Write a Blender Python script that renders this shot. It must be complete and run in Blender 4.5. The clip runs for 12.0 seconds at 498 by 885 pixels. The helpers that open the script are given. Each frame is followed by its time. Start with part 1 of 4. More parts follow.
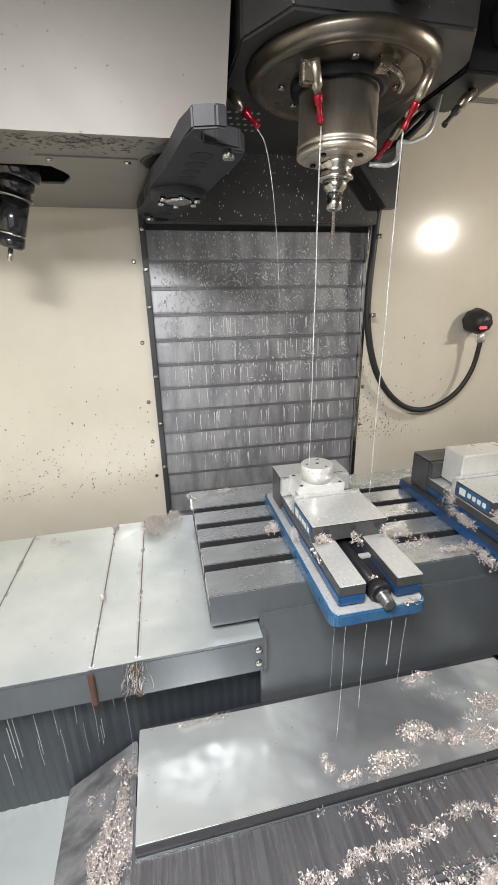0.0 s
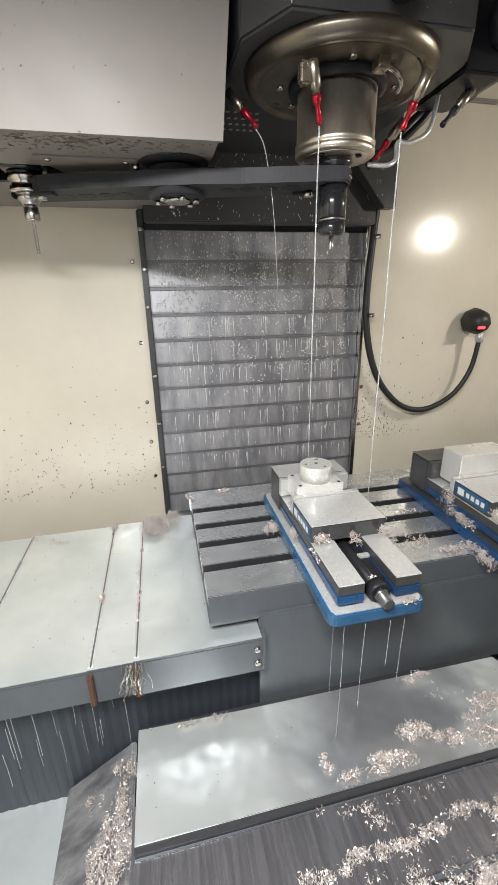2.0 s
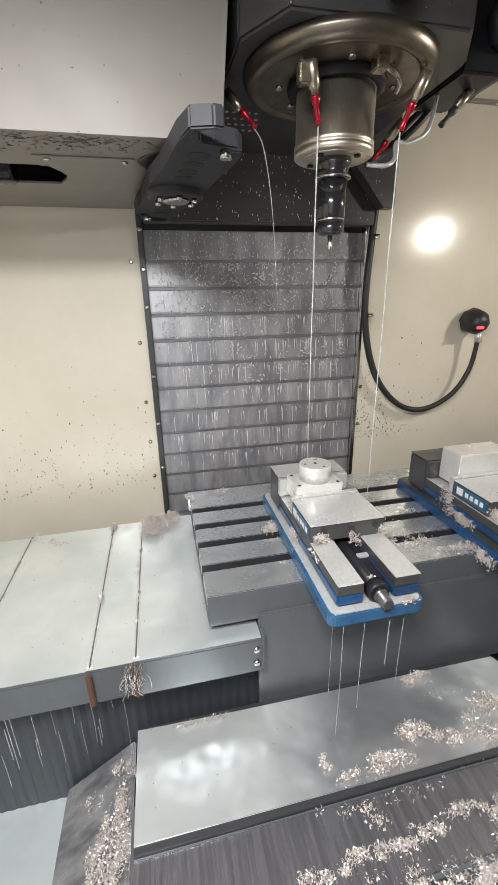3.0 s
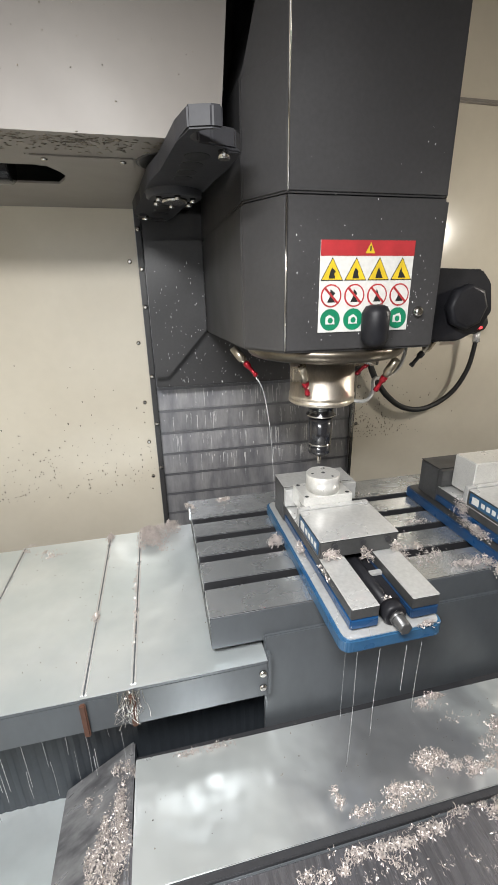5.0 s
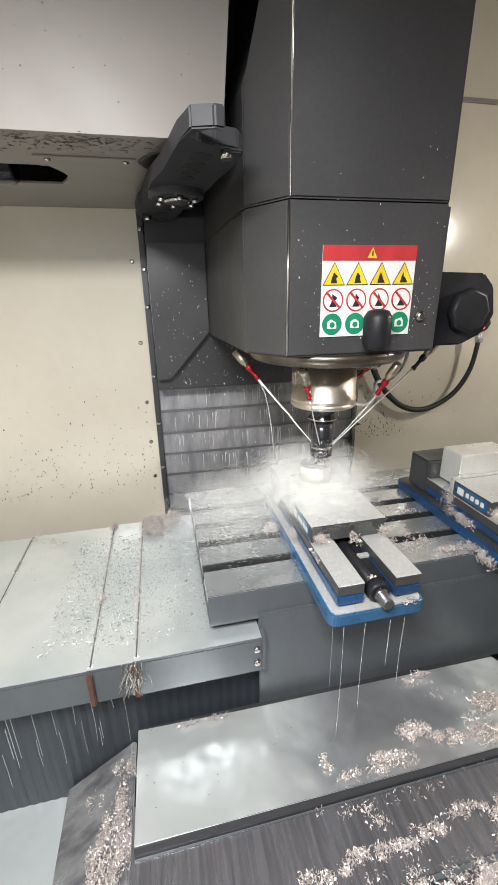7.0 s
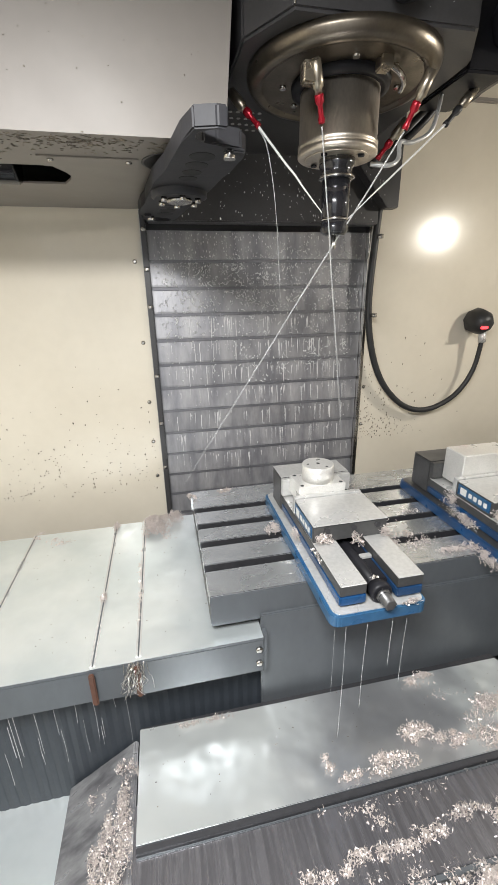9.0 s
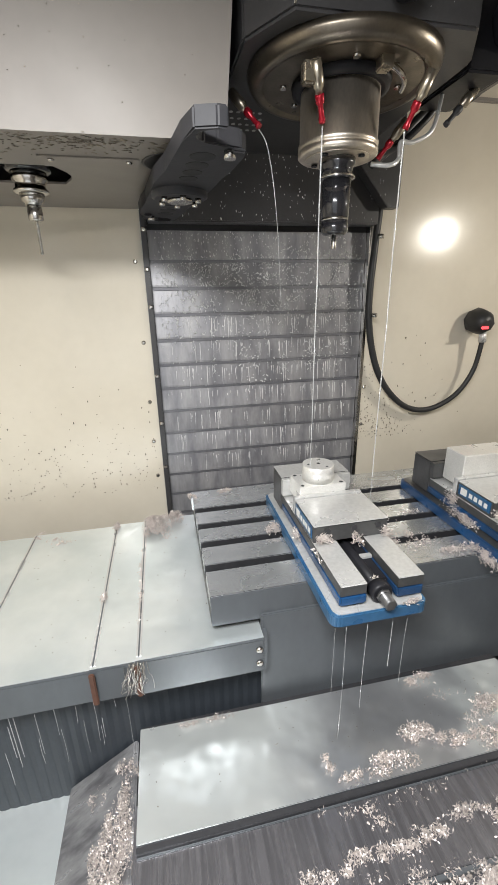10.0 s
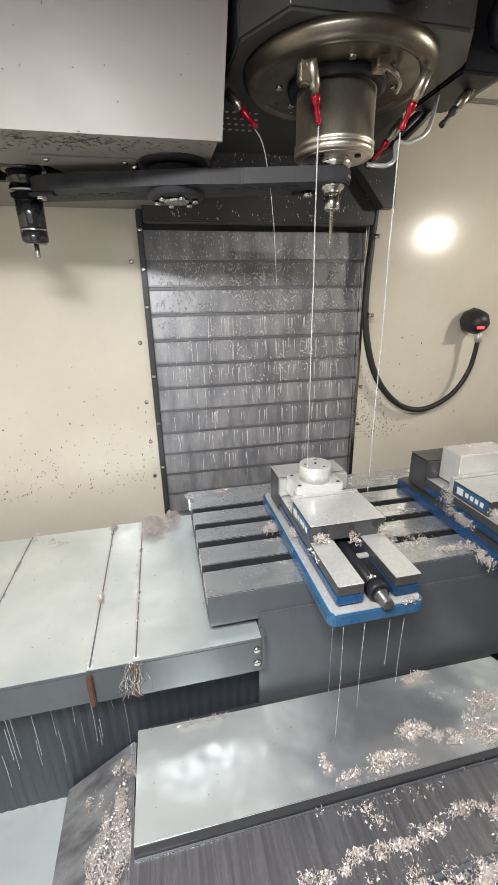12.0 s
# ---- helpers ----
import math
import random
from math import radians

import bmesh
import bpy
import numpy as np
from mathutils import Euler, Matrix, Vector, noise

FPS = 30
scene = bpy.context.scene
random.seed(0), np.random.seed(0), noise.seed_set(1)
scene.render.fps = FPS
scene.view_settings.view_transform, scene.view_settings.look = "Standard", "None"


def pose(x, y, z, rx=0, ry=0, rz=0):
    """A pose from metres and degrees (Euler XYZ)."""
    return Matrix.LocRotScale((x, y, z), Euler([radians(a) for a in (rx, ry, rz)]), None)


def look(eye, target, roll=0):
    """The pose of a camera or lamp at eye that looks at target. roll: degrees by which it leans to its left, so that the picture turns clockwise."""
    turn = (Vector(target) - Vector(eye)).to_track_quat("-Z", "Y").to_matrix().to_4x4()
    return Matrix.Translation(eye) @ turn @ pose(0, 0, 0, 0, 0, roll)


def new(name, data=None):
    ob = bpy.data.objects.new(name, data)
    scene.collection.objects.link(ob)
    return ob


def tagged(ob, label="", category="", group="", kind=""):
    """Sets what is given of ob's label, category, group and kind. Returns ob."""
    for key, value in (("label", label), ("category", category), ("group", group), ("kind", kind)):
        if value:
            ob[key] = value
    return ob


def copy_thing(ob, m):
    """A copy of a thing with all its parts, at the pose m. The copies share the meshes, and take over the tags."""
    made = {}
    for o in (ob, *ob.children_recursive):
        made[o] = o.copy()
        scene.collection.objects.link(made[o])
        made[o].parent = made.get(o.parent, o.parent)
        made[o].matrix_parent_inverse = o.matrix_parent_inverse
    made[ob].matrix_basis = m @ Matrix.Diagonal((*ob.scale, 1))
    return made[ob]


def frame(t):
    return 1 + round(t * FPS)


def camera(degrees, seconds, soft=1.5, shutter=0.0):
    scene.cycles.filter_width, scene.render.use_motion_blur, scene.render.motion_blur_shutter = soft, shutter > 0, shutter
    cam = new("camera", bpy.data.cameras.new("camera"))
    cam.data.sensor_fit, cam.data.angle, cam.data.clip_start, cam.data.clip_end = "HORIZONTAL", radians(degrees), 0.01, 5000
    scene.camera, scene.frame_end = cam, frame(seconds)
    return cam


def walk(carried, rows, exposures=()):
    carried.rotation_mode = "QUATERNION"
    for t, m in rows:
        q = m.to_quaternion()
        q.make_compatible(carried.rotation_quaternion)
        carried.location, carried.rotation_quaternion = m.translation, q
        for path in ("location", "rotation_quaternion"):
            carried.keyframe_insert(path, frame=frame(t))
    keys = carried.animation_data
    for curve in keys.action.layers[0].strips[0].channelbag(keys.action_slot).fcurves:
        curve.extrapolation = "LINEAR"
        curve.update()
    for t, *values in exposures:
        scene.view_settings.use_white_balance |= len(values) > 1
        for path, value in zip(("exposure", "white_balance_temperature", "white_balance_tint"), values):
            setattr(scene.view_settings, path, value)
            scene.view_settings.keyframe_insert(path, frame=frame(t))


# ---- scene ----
# Camera: hand-held almost still before the open door of a milling machine.
EYE = Vector((0.0, 0.0, 1.424))


def aim(shift):
    """The camera's pose at the eye; shift is a small sway to the left, in hundredths of a degree."""
    y, p = radians(-12.084 + 0.01 * shift), radians(-19.817)
    ahead = Vector((-math.sin(y) * math.cos(p), math.cos(y) * math.cos(p), math.sin(p)))
    return look(EYE, EYE + ahead, -1.09)


SWAY = [(0.0, 30), (1.0, 28), (1.5, 22), (2.0, 12), (2.5, 1), (3.0, -1), (4.0, -12), (5.0, -20), (5.5, -14), (6.0, -6),
        (6.5, 0), (7.0, 8), (8.0, 28), (9.0, 42), (9.5, 49), (10.0, 47), (10.5, 41), (11.0, 30), (11.5, 18), (12.0, 2)]
cam = camera(63.07, 12.0, shutter=0.5)
walk(cam, [(t, aim(s)) for t, s in SWAY], [(0.0, 0.17), (3.0, 0.15), (5.0, 0.06), (7.0, 0.20), (8.8, 0.30), (9.5, 0.19), (10.5, 0.17), (12.0, 0.17)])

# ---- light: the machine's own lamps and the shop's light through the open door ----
world = bpy.data.worlds.new("shop_light")
scene.world = world
world.use_nodes = True
world.node_tree.nodes["Background"].inputs[0].default_value = (0.92, 0.96, 1.0, 1)
world.node_tree.nodes["Background"].inputs[1].default_value = 0.95
scene.view_settings.exposure = 0.0


def lamp(name, eye, target, sx, sy, watts, colour):
    data = bpy.data.lights.new(name, "AREA")
    data.shape, data.size, data.size_y, data.energy, data.color = "RECTANGLE", sx, sy, watts, colour
    ob = new(name, data)
    ob.matrix_world = look(eye, target)
    return ob


lamp("work_light_beam", (1.41, 0.55, 1.70), (0.2, 0.95, 1.25), 0.05, 0.05, 5.5, (1.0, 0.94, 0.84))
lamp("door_light_beam", (-0.16, -0.10, 1.87), (-0.15, -0.09, 0.9), 0.48, 0.10, 38, (0.985, 0.985, 0.985))


# ---- materials ----
def material(name, base, rough=0.5, metal=0.0, dark=None, scale=8.0, fine=120.0, bump=0.1, amount=0.5, coat=0.0, stretch=(1, 1, 1), depth=0.001, vary=0.0, rspread=0.15, grain_by=0.18, fixed=False, wave=0.0):
    """A surface with a slow stain between two colours, a fine grain, and bump of both."""
    mat = bpy.data.materials.new(name)
    mat.use_nodes = True
    n, l = mat.node_tree.nodes, mat.node_tree.links
    b = n["Principled BSDF"]
    b.inputs["Metallic"].default_value = metal
    b.inputs["Coat Weight"].default_value = coat
    b.inputs["Coat Roughness"].default_value = 0.08
    co = n.new("ShaderNodeTexCoord")
    mp = n.new("ShaderNodeMapping")
    mp.inputs["Scale"].default_value = stretch
    if fixed:
        l.new(n.new("ShaderNodeNewGeometry").outputs["Position"], mp.inputs["Vector"])
    else:
        l.new(co.outputs["Object"], mp.inputs["Vector"])
    big, small = n.new("ShaderNodeTexNoise"), n.new("ShaderNodeTexNoise")
    big.inputs["Scale"].default_value, big.inputs["Detail"].default_value = scale, 6
    small.inputs["Scale"].default_value, small.inputs["Detail"].default_value = fine, 3
    for t in (big, small):
        l.new(mp.outputs["Vector"], t.inputs["Vector"])
    ramp = n.new("ShaderNodeMapRange")
    ramp.inputs["From Min"].default_value, ramp.inputs["From Max"].default_value = 0.30, 0.70
    ramp.interpolation_type = "SMOOTHSTEP"
    ramp.inputs["To Max"].default_value = amount
    l.new(big.outputs["Fac"], ramp.inputs["Value"])
    mix = n.new("ShaderNodeMix")
    mix.data_type = "RGBA"
    dk = dark or tuple(c * 0.6 for c in base)
    mix.inputs["A"].default_value, mix.inputs["B"].default_value = (*base, 1), (*dk, 1)
    l.new(ramp.outputs["Result"], mix.inputs["Factor"])
    grain = n.new("ShaderNodeHueSaturation")
    gr = n.new("ShaderNodeMapRange")
    gr.inputs["To Min"].default_value, gr.inputs["To Max"].default_value = 1 - grain_by, 1 + grain_by
    l.new(small.outputs["Fac"], gr.inputs["Value"])
    l.new(gr.outputs["Result"], grain.inputs["Value"])
    l.new(mix.outputs["Result"], grain.inputs["Color"])
    last = grain.outputs["Color"]
    if vary:
        info, vr, h2 = n.new("ShaderNodeObjectInfo"), n.new("ShaderNodeMapRange"), n.new("ShaderNodeHueSaturation")
        vr.inputs["To Min"].default_value, vr.inputs["To Max"].default_value = 1 - vary, 1 + vary
        l.new(info.outputs["Random"], vr.inputs["Value"])
        l.new(vr.outputs["Result"], h2.inputs["Value"])
        l.new(last, h2.inputs["Color"])
        last = h2.outputs["Color"]
    l.new(last, b.inputs["Base Color"])
    rr = n.new("ShaderNodeMapRange")
    rr.inputs["To Min"].default_value, rr.inputs["To Max"].default_value = max(0.03, rough - rspread), min(1, rough + rspread)
    l.new(big.outputs["Fac"], rr.inputs["Value"])
    l.new(rr.outputs["Result"], b.inputs["Roughness"])
    bp = n.new("ShaderNodeBump")
    bp.inputs["Strength"].default_value, bp.inputs["Distance"].default_value = bump, depth
    l.new(small.outputs["Fac"], bp.inputs["Height"])
    if wave:
        # slow unevenness of the wet film
        film, slow = n.new("ShaderNodeBump"), n.new("ShaderNodeTexNoise")
        slow.inputs["Scale"].default_value, slow.inputs["Detail"].default_value = 9.0, 2
        l.new(mp.outputs["Vector"], slow.inputs["Vector"])
        film.inputs["Strength"].default_value, film.inputs["Distance"].default_value = 1.0, wave
        l.new(slow.outputs["Fac"], film.inputs["Height"])
        l.new(film.outputs["Normal"], bp.inputs["Normal"])
    l.new(bp.outputs["Normal"], b.inputs["Normal"])
    return mat


def glow(name, colour, strength):
    mat = bpy.data.materials.new(name)
    mat.use_nodes = True
    b = mat.node_tree.nodes["Principled BSDF"]
    b.inputs["Base Color"].default_value = (*colour, 1)
    b.inputs["Emission Color"].default_value = (*colour, 1)
    b.inputs["Emission Strength"].default_value = strength
    return mat


def clear(name, colour=(0.9, 0.95, 0.95), rough=0.05, trans=0.9):
    mat = bpy.data.materials.new(name)
    mat.use_nodes = True
    b = mat.node_tree.nodes["Principled BSDF"]
    b.inputs["Base Color"].default_value = (*colour, 1)
    b.inputs["Roughness"].default_value = rough
    b.inputs["Transmission Weight"].default_value = trans
    b.inputs["IOR"].default_value = 1.33
    return mat


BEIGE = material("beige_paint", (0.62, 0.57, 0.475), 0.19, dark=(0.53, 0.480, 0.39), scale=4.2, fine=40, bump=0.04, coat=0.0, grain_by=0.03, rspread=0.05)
# Cream darkened far below its real tone, for the weak light on the magazine.
CREAM = material("dimmed_cover_paint", (0.235, 0.213, 0.190), 0.5, dark=(0.20, 0.18, 0.162), scale=4, fine=50, bump=0.05, grain_by=0.04)
DARK = material("charcoal_paint", (0.040, 0.039, 0.040), 0.38, dark=(0.055, 0.054, 0.055), scale=6, fine=150, bump=0.05, coat=0.05)
BLACK = material("black_oxide", (0.011, 0.011, 0.013), 0.45, dark=(0.022, 0.022, 0.026), scale=20, fine=200, bump=0.15)
GLOSS_BLACK = material("polished_black_oxide", (0.014, 0.014, 0.016), 0.16, metal=0.1, dark=(0.026, 0.026, 0.03), scale=20, fine=200, bump=0.04, coat=0.5, rspread=0.05)
HOLE = material("hole_shadowed_steel", (0.006, 0.006, 0.007), 0.6, scale=20)
ARM_BLACK = material("wet_black_steel", (0.028, 0.028, 0.031), 0.50, dark=(0.045, 0.045, 0.05), scale=16, fine=160, bump=0.15, coat=0.0, rspread=0.12)
RUBBER = material("black_rubber", (0.018, 0.018, 0.019), 0.5, scale=20, fine=200, bump=0.1)
SLAT = material("way_cover_steel", (0.195, 0.195, 0.21), 0.40, metal=0.4, dark=(0.34, 0.335, 0.34), scale=7, fine=45, bump=0.3, stretch=(3.2, 1, 0.9), vary=0.12, amount=0.9, fixed=True)
PLEAT = material("bellows_sheet", (0.028, 0.034, 0.042), 0.6, dark=(0.040, 0.047, 0.056), scale=9, fine=80)
# dark steel of the strips that draw the slats' shadow bands
STRIP = material("slat_shade", (0.15, 0.15, 0.165), 0.4, metal=0.35, dark=(0.22, 0.22, 0.23), scale=12, fine=90, fixed=True)
RUNS = material("milky_film", (0.66, 0.65, 0.65), 0.25, dark=(0.40, 0.40, 0.40), scale=20)
COVER = material("wet_cover_steel", (0.74, 0.78, 0.785), 0.33, metal=0.7, dark=(0.58, 0.64, 0.65), scale=5, fine=30, bump=0.06, amount=0.8, rspread=0.12, grain_by=0.05, wave=0.006)
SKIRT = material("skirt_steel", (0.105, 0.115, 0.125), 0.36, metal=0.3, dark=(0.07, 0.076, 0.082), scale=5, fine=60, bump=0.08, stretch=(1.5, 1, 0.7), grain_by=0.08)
PLATE = material("wet_plate_steel", (0.58, 0.59, 0.61), 0.30, metal=0.84, dark=(0.40, 0.405, 0.42), scale=4, fine=30, bump=0.05, amount=0.9, rspread=0.12, grain_by=0.05, wave=0.013)
def paint_lit_ends(mat):
    """Paints light on both ends of a steel plate and shade between, ragged-edged."""
    n, l = mat.node_tree.nodes, mat.node_tree.links
    b = n["Principled BSDF"]
    bare = b.inputs["Base Color"].links[0].from_socket
    co, split, cloud = n.new("ShaderNodeTexCoord"), n.new("ShaderNodeSeparateXYZ"), n.new("ShaderNodeTexNoise")
    l.new(co.outputs["Object"], split.inputs["Vector"])
    l.new(co.outputs["Object"], cloud.inputs["Vector"])
    cloud.inputs["Scale"].default_value, cloud.inputs["Detail"].default_value, cloud.inputs["Distortion"].default_value = 5.5, 4, 0.8
    wob = n.new("ShaderNodeMath")
    wob.operation = "MULTIPLY_ADD"
    wob.inputs[1].default_value = -0.50
    l.new(cloud.outputs["Fac"], wob.inputs[0])
    mid, far = n.new("ShaderNodeMath"), n.new("ShaderNodeMath")
    mid.operation, far.operation = "SUBTRACT", "ABSOLUTE"
    mid.inputs[1].default_value = 0.36
    l.new(split.outputs["X"], mid.inputs[0])
    l.new(mid.outputs["Value"], far.inputs[0])
    l.new(far.outputs["Value"], wob.inputs[2])
    edge = n.new("ShaderNodeMapRange")
    edge.interpolation_type = "SMOOTHSTEP"
    edge.inputs["From Min"].default_value, edge.inputs["From Max"].default_value = -0.20, 0.02
    edge.inputs["To Min"].default_value, edge.inputs["To Max"].default_value = 0.10, 1.0
    l.new(wob.outputs["Value"], edge.inputs["Value"])
    mix, dull = n.new("ShaderNodeMix"), n.new("ShaderNodeMapRange")
    mix.data_type = "RGBA"
    mix.inputs["B"].default_value = (0.66, 0.69, 0.68, 1)
    l.new(edge.outputs["Result"], mix.inputs["Factor"])
    l.new(bare, mix.inputs["A"])
    l.new(mix.outputs["Result"], b.inputs["Base Color"])
    dull.inputs["To Min"].default_value, dull.inputs["To Max"].default_value = 0.85, 0.68
    l.new(edge.outputs["Result"], dull.inputs["Value"])
    l.new(dull.outputs["Result"], b.inputs["Metallic"])


IRON = material("ground_iron", (0.66, 0.68, 0.69), 0.26, metal=0.82, dark=(0.44, 0.46, 0.47), scale=12, fine=160, bump=0.06, stretch=(1, 2, 1), grain_by=0.05)
STREAKED = material("streaked_steel", (0.24, 0.235, 0.25), 0.28, metal=0.7, dark=(0.09, 0.088, 0.095), scale=14, fine=60, bump=0.12, stretch=(9, 0.4, 1), amount=0.7, grain_by=0.35)
CHUTE = material("streaked_sheet", (0.42, 0.42, 0.43), 0.32, metal=0.6, dark=(0.14, 0.14, 0.15), scale=11, fine=70, bump=0.1, stretch=(1.2, 3.5, 1.2), amount=0.9)
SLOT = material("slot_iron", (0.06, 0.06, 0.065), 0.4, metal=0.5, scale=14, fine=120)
STEEL = material("bright_steel", (0.62, 0.60, 0.57), 0.2, metal=1.0, dark=(0.4, 0.38, 0.35), scale=16, fine=180, bump=0.06)
RIM = material("rim_steel", (0.20, 0.172, 0.135), 0.32, metal=0.9, dark=(0.06, 0.053, 0.045), scale=22, fine=260, bump=0.15)
NOSE = material("spindle_steel", (0.74, 0.67, 0.58), 0.42, metal=1.0, dark=(0.42, 0.37, 0.30), scale=22, fine=260, bump=0.2, stretch=(1, 1, 0.4))
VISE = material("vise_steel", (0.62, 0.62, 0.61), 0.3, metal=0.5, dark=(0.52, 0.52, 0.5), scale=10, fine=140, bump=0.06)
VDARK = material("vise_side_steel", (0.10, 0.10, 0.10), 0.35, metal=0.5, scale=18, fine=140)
NAVY = material("dark_blue_paint", (0.012, 0.060, 0.16), 0.3, dark=(0.012, 0.014, 0.02), scale=18, fine=120, coat=0.3)
BLUE = material("blue_paint", (0.020, 0.078, 0.175), 0.3, dark=(0.045, 0.12, 0.19), scale=14, fine=120, coat=0.4)
ALU = material("machined_aluminium", (0.80, 0.79, 0.76), 0.32, metal=0.55, dark=(0.68, 0.68, 0.65), scale=25, fine=300, bump=0.06)
RED = material("red_anodised", (0.42, 0.015, 0.03), 0.22, metal=0.5, scale=30)
BRASS = material("nickel_fitting", (0.45, 0.40, 0.32), 0.3, metal=0.9, scale=40)
RUST = material("rusty_wiper", (0.10, 0.042, 0.025), 0.6, dark=(0.04, 0.022, 0.016), scale=60)
SPRAY = clear("coolant_spray", (0.93, 0.93, 0.90), 0.5, 0.05)
SPRAY.node_tree.nodes["Principled BSDF"].inputs["Alpha"].default_value = 0.30
SPLAT = clear("coolant_splatter", (0.80, 0.82, 0.82), 0.10, 0.80)
JET = clear("coolant_jet_foam", (0.95, 0.95, 0.92), 0.4, 0.25)
THREAD = clear("coolant_thread", (0.93, 0.95, 0.95), 0.15, 0.72)
CHIP = material("aluminium_chip", (0.70, 0.635, 0.60), 0.36, metal=0.55, dark=(0.36, 0.32, 0.30), scale=60, fine=300)
# Whitish colour that stands for the glints on coolant drops and curled chips.
GLINT = material("glint_white", (0.80, 0.80, 0.80), 0.12, dark=(0.5, 0.5, 0.5), scale=90, amount=1.0, coat=0.5)
FLECK = material("swarf_fleck", (0.31, 0.265, 0.205), 0.4, metal=0.3, dark=(0.09, 0.078, 0.063), scale=25, amount=1.0)
SIGN_WHITE = material("sign_white", (0.62, 0.61, 0.58), 0.35, scale=30, dark=(0.6, 0.59, 0.56))
SIGN_RED = material("sign_red", (0.42, 0.035, 0.04), 0.35, scale=30)
SIGN_YELLOW = material("sign_yellow", (0.72, 0.50, 0.03), 0.35, scale=30)
SIGN_GREEN = material("sign_green", (0.01, 0.20, 0.10), 0.35, scale=30)
SIGN_BLACK = material("sign_black", (0.02, 0.02, 0.02), 0.4, scale=30)
# light and shade painted into the front plate's colour
paint_lit_ends(PLATE)
ARM_BLACK.node_tree.nodes["Principled BSDF"].inputs["Specular IOR Level"].default_value = 0.2
BLACK.node_tree.nodes["Principled BSDF"].inputs["Specular IOR Level"].default_value = 0.2
DARK.node_tree.nodes["Principled BSDF"].inputs["Specular IOR Level"].default_value = 0.45
RED_GLOW = glow("red_indicator", (1.0, 0.05, 0.06), 2.0)


# ---- mesh helpers ----
def box(x0, x1, y0, y1, z0, z1, bevel=0.0, bm=None, seg=2):
    out = bm or bmesh.new()
    made = bmesh.new()
    bmesh.ops.create_cube(made, size=1.0)
    for v in made.verts:
        v.co = Vector(((x0 + x1) / 2 + v.co.x * (x1 - x0), (y0 + y1) / 2 + v.co.y * (y1 - y0), (z0 + z1) / 2 + v.co.z * (z1 - z0)))
    if bevel:
        bmesh.ops.bevel(made, geom=made.edges[:], offset=bevel, segments=seg, affect="EDGES", clamp_overlap=True)
    return merge(out, made)


def merge(out, made, m=None):
    index = {v: out.verts.new(m @ v.co if m else v.co) for v in made.verts}
    for f in made.faces:
        g = out.faces.new([index[v] for v in f.verts])
        g.smooth = f.smooth
    made.free()
    return out


def prism(points, z0, z1, m=None, bevel=0.0, bm=None):
    """A plan outline (anticlockwise) raised from z0 to z1."""
    out, made = bm or bmesh.new(), bmesh.new()
    low = [made.verts.new((x, y, z0)) for x, y in points]
    high = [made.verts.new((x, y, z1)) for x, y in points]
    made.faces.new(low[::-1])
    made.faces.new(high)
    k = len(points)
    for i in range(k):
        made.faces.new((low[i], low[(i + 1) % k], high[(i + 1) % k], high[i]))
    if bevel:
        bmesh.ops.bevel(made, geom=made.edges[:], offset=bevel, segments=2, affect="EDGES", clamp_overlap=True)
    return merge(out, made, m)


def lathe(profile, m=None, n=40, bm=None):
    """A profile of (radius, height) turned round the z axis."""
    out, made = bm or bmesh.new(), bmesh.new()
    rings = []
    for r, z in profile:
        rings.append([made.verts.new((r * math.cos(2 * math.pi * i / n), r * math.sin(2 * math.pi * i / n), z)) for i in range(n)])
    for a, b in zip(rings, rings[1:]):
        for i in range(n):
            f = made.faces.new((a[i], a[(i + 1) % n], b[(i + 1) % n], b[i]))
            f.smooth = True
    made.faces.new(rings[0][::-1])
    made.faces.new(rings[-1])
    bmesh.ops.recalc_face_normals(made, faces=made.faces[:])
    out = merge(out, made, m)
    out.edges.ensure_lookup_table()
    for e in out.edges:
        if len(e.link_faces) == 2 and e.calc_face_angle(0) > 0.32:
            e.smooth = False
    return out


def between(a, b):
    """A pose at a whose z axis points to b."""
    a, b = Vector(a), Vector(b)
    return Matrix.Translation(a) @ (b - a).to_track_quat("Z", "Y").to_matrix().to_4x4()


def rod(a, b, r0, r1=None, n=20, bm=None):
    length = (Vector(b) - Vector(a)).length
    return lathe([(r0, 0), (r1 or r0, length)], between(a, b), n, bm)


def tube(points, radius, n=10, bm=None):
    """A round tube along a smooth line through the points."""
    out = bm or bmesh.new()
    pts = [Vector(p) for p in points]
    line = []
    for i in range(len(pts) - 1):
        p0, p1, p2, p3 = pts[max(i - 1, 0)], pts[i], pts[i + 1], pts[min(i + 2, len(pts) - 1)]
        for k in range(8):
            t = k / 8
            line.append(0.5 * ((2 * p1) + (p2 - p0) * t + (2 * p0 - 5 * p1 + 4 * p2 - p3) * t * t + (3 * p1 - p0 - 3 * p2 + p3) * t ** 3))
    line.append(pts[-1])
    rings = []
    side = None
    for i, p in enumerate(line):
        way = (line[min(i + 1, len(line) - 1)] - line[max(i - 1, 0)]).normalized()
        side = (side - way * side.dot(way)) if side else way.orthogonal()
        side.normalize()
        up = way.cross(side)
        r = radius(i / (len(line) - 1)) if callable(radius) else radius
        rings.append([out.verts.new(p + r * (math.cos(a) * side + math.sin(a) * up)) for a in (2 * math.pi * k / n for k in range(n))])
    for a, b in zip(rings, rings[1:]):
        for i in range(n):
            out.faces.new((a[i], a[(i + 1) % n], b[(i + 1) % n], b[i])).smooth = True
    out.faces.new(rings[0][::-1])
    out.faces.new(rings[-1])
    return out


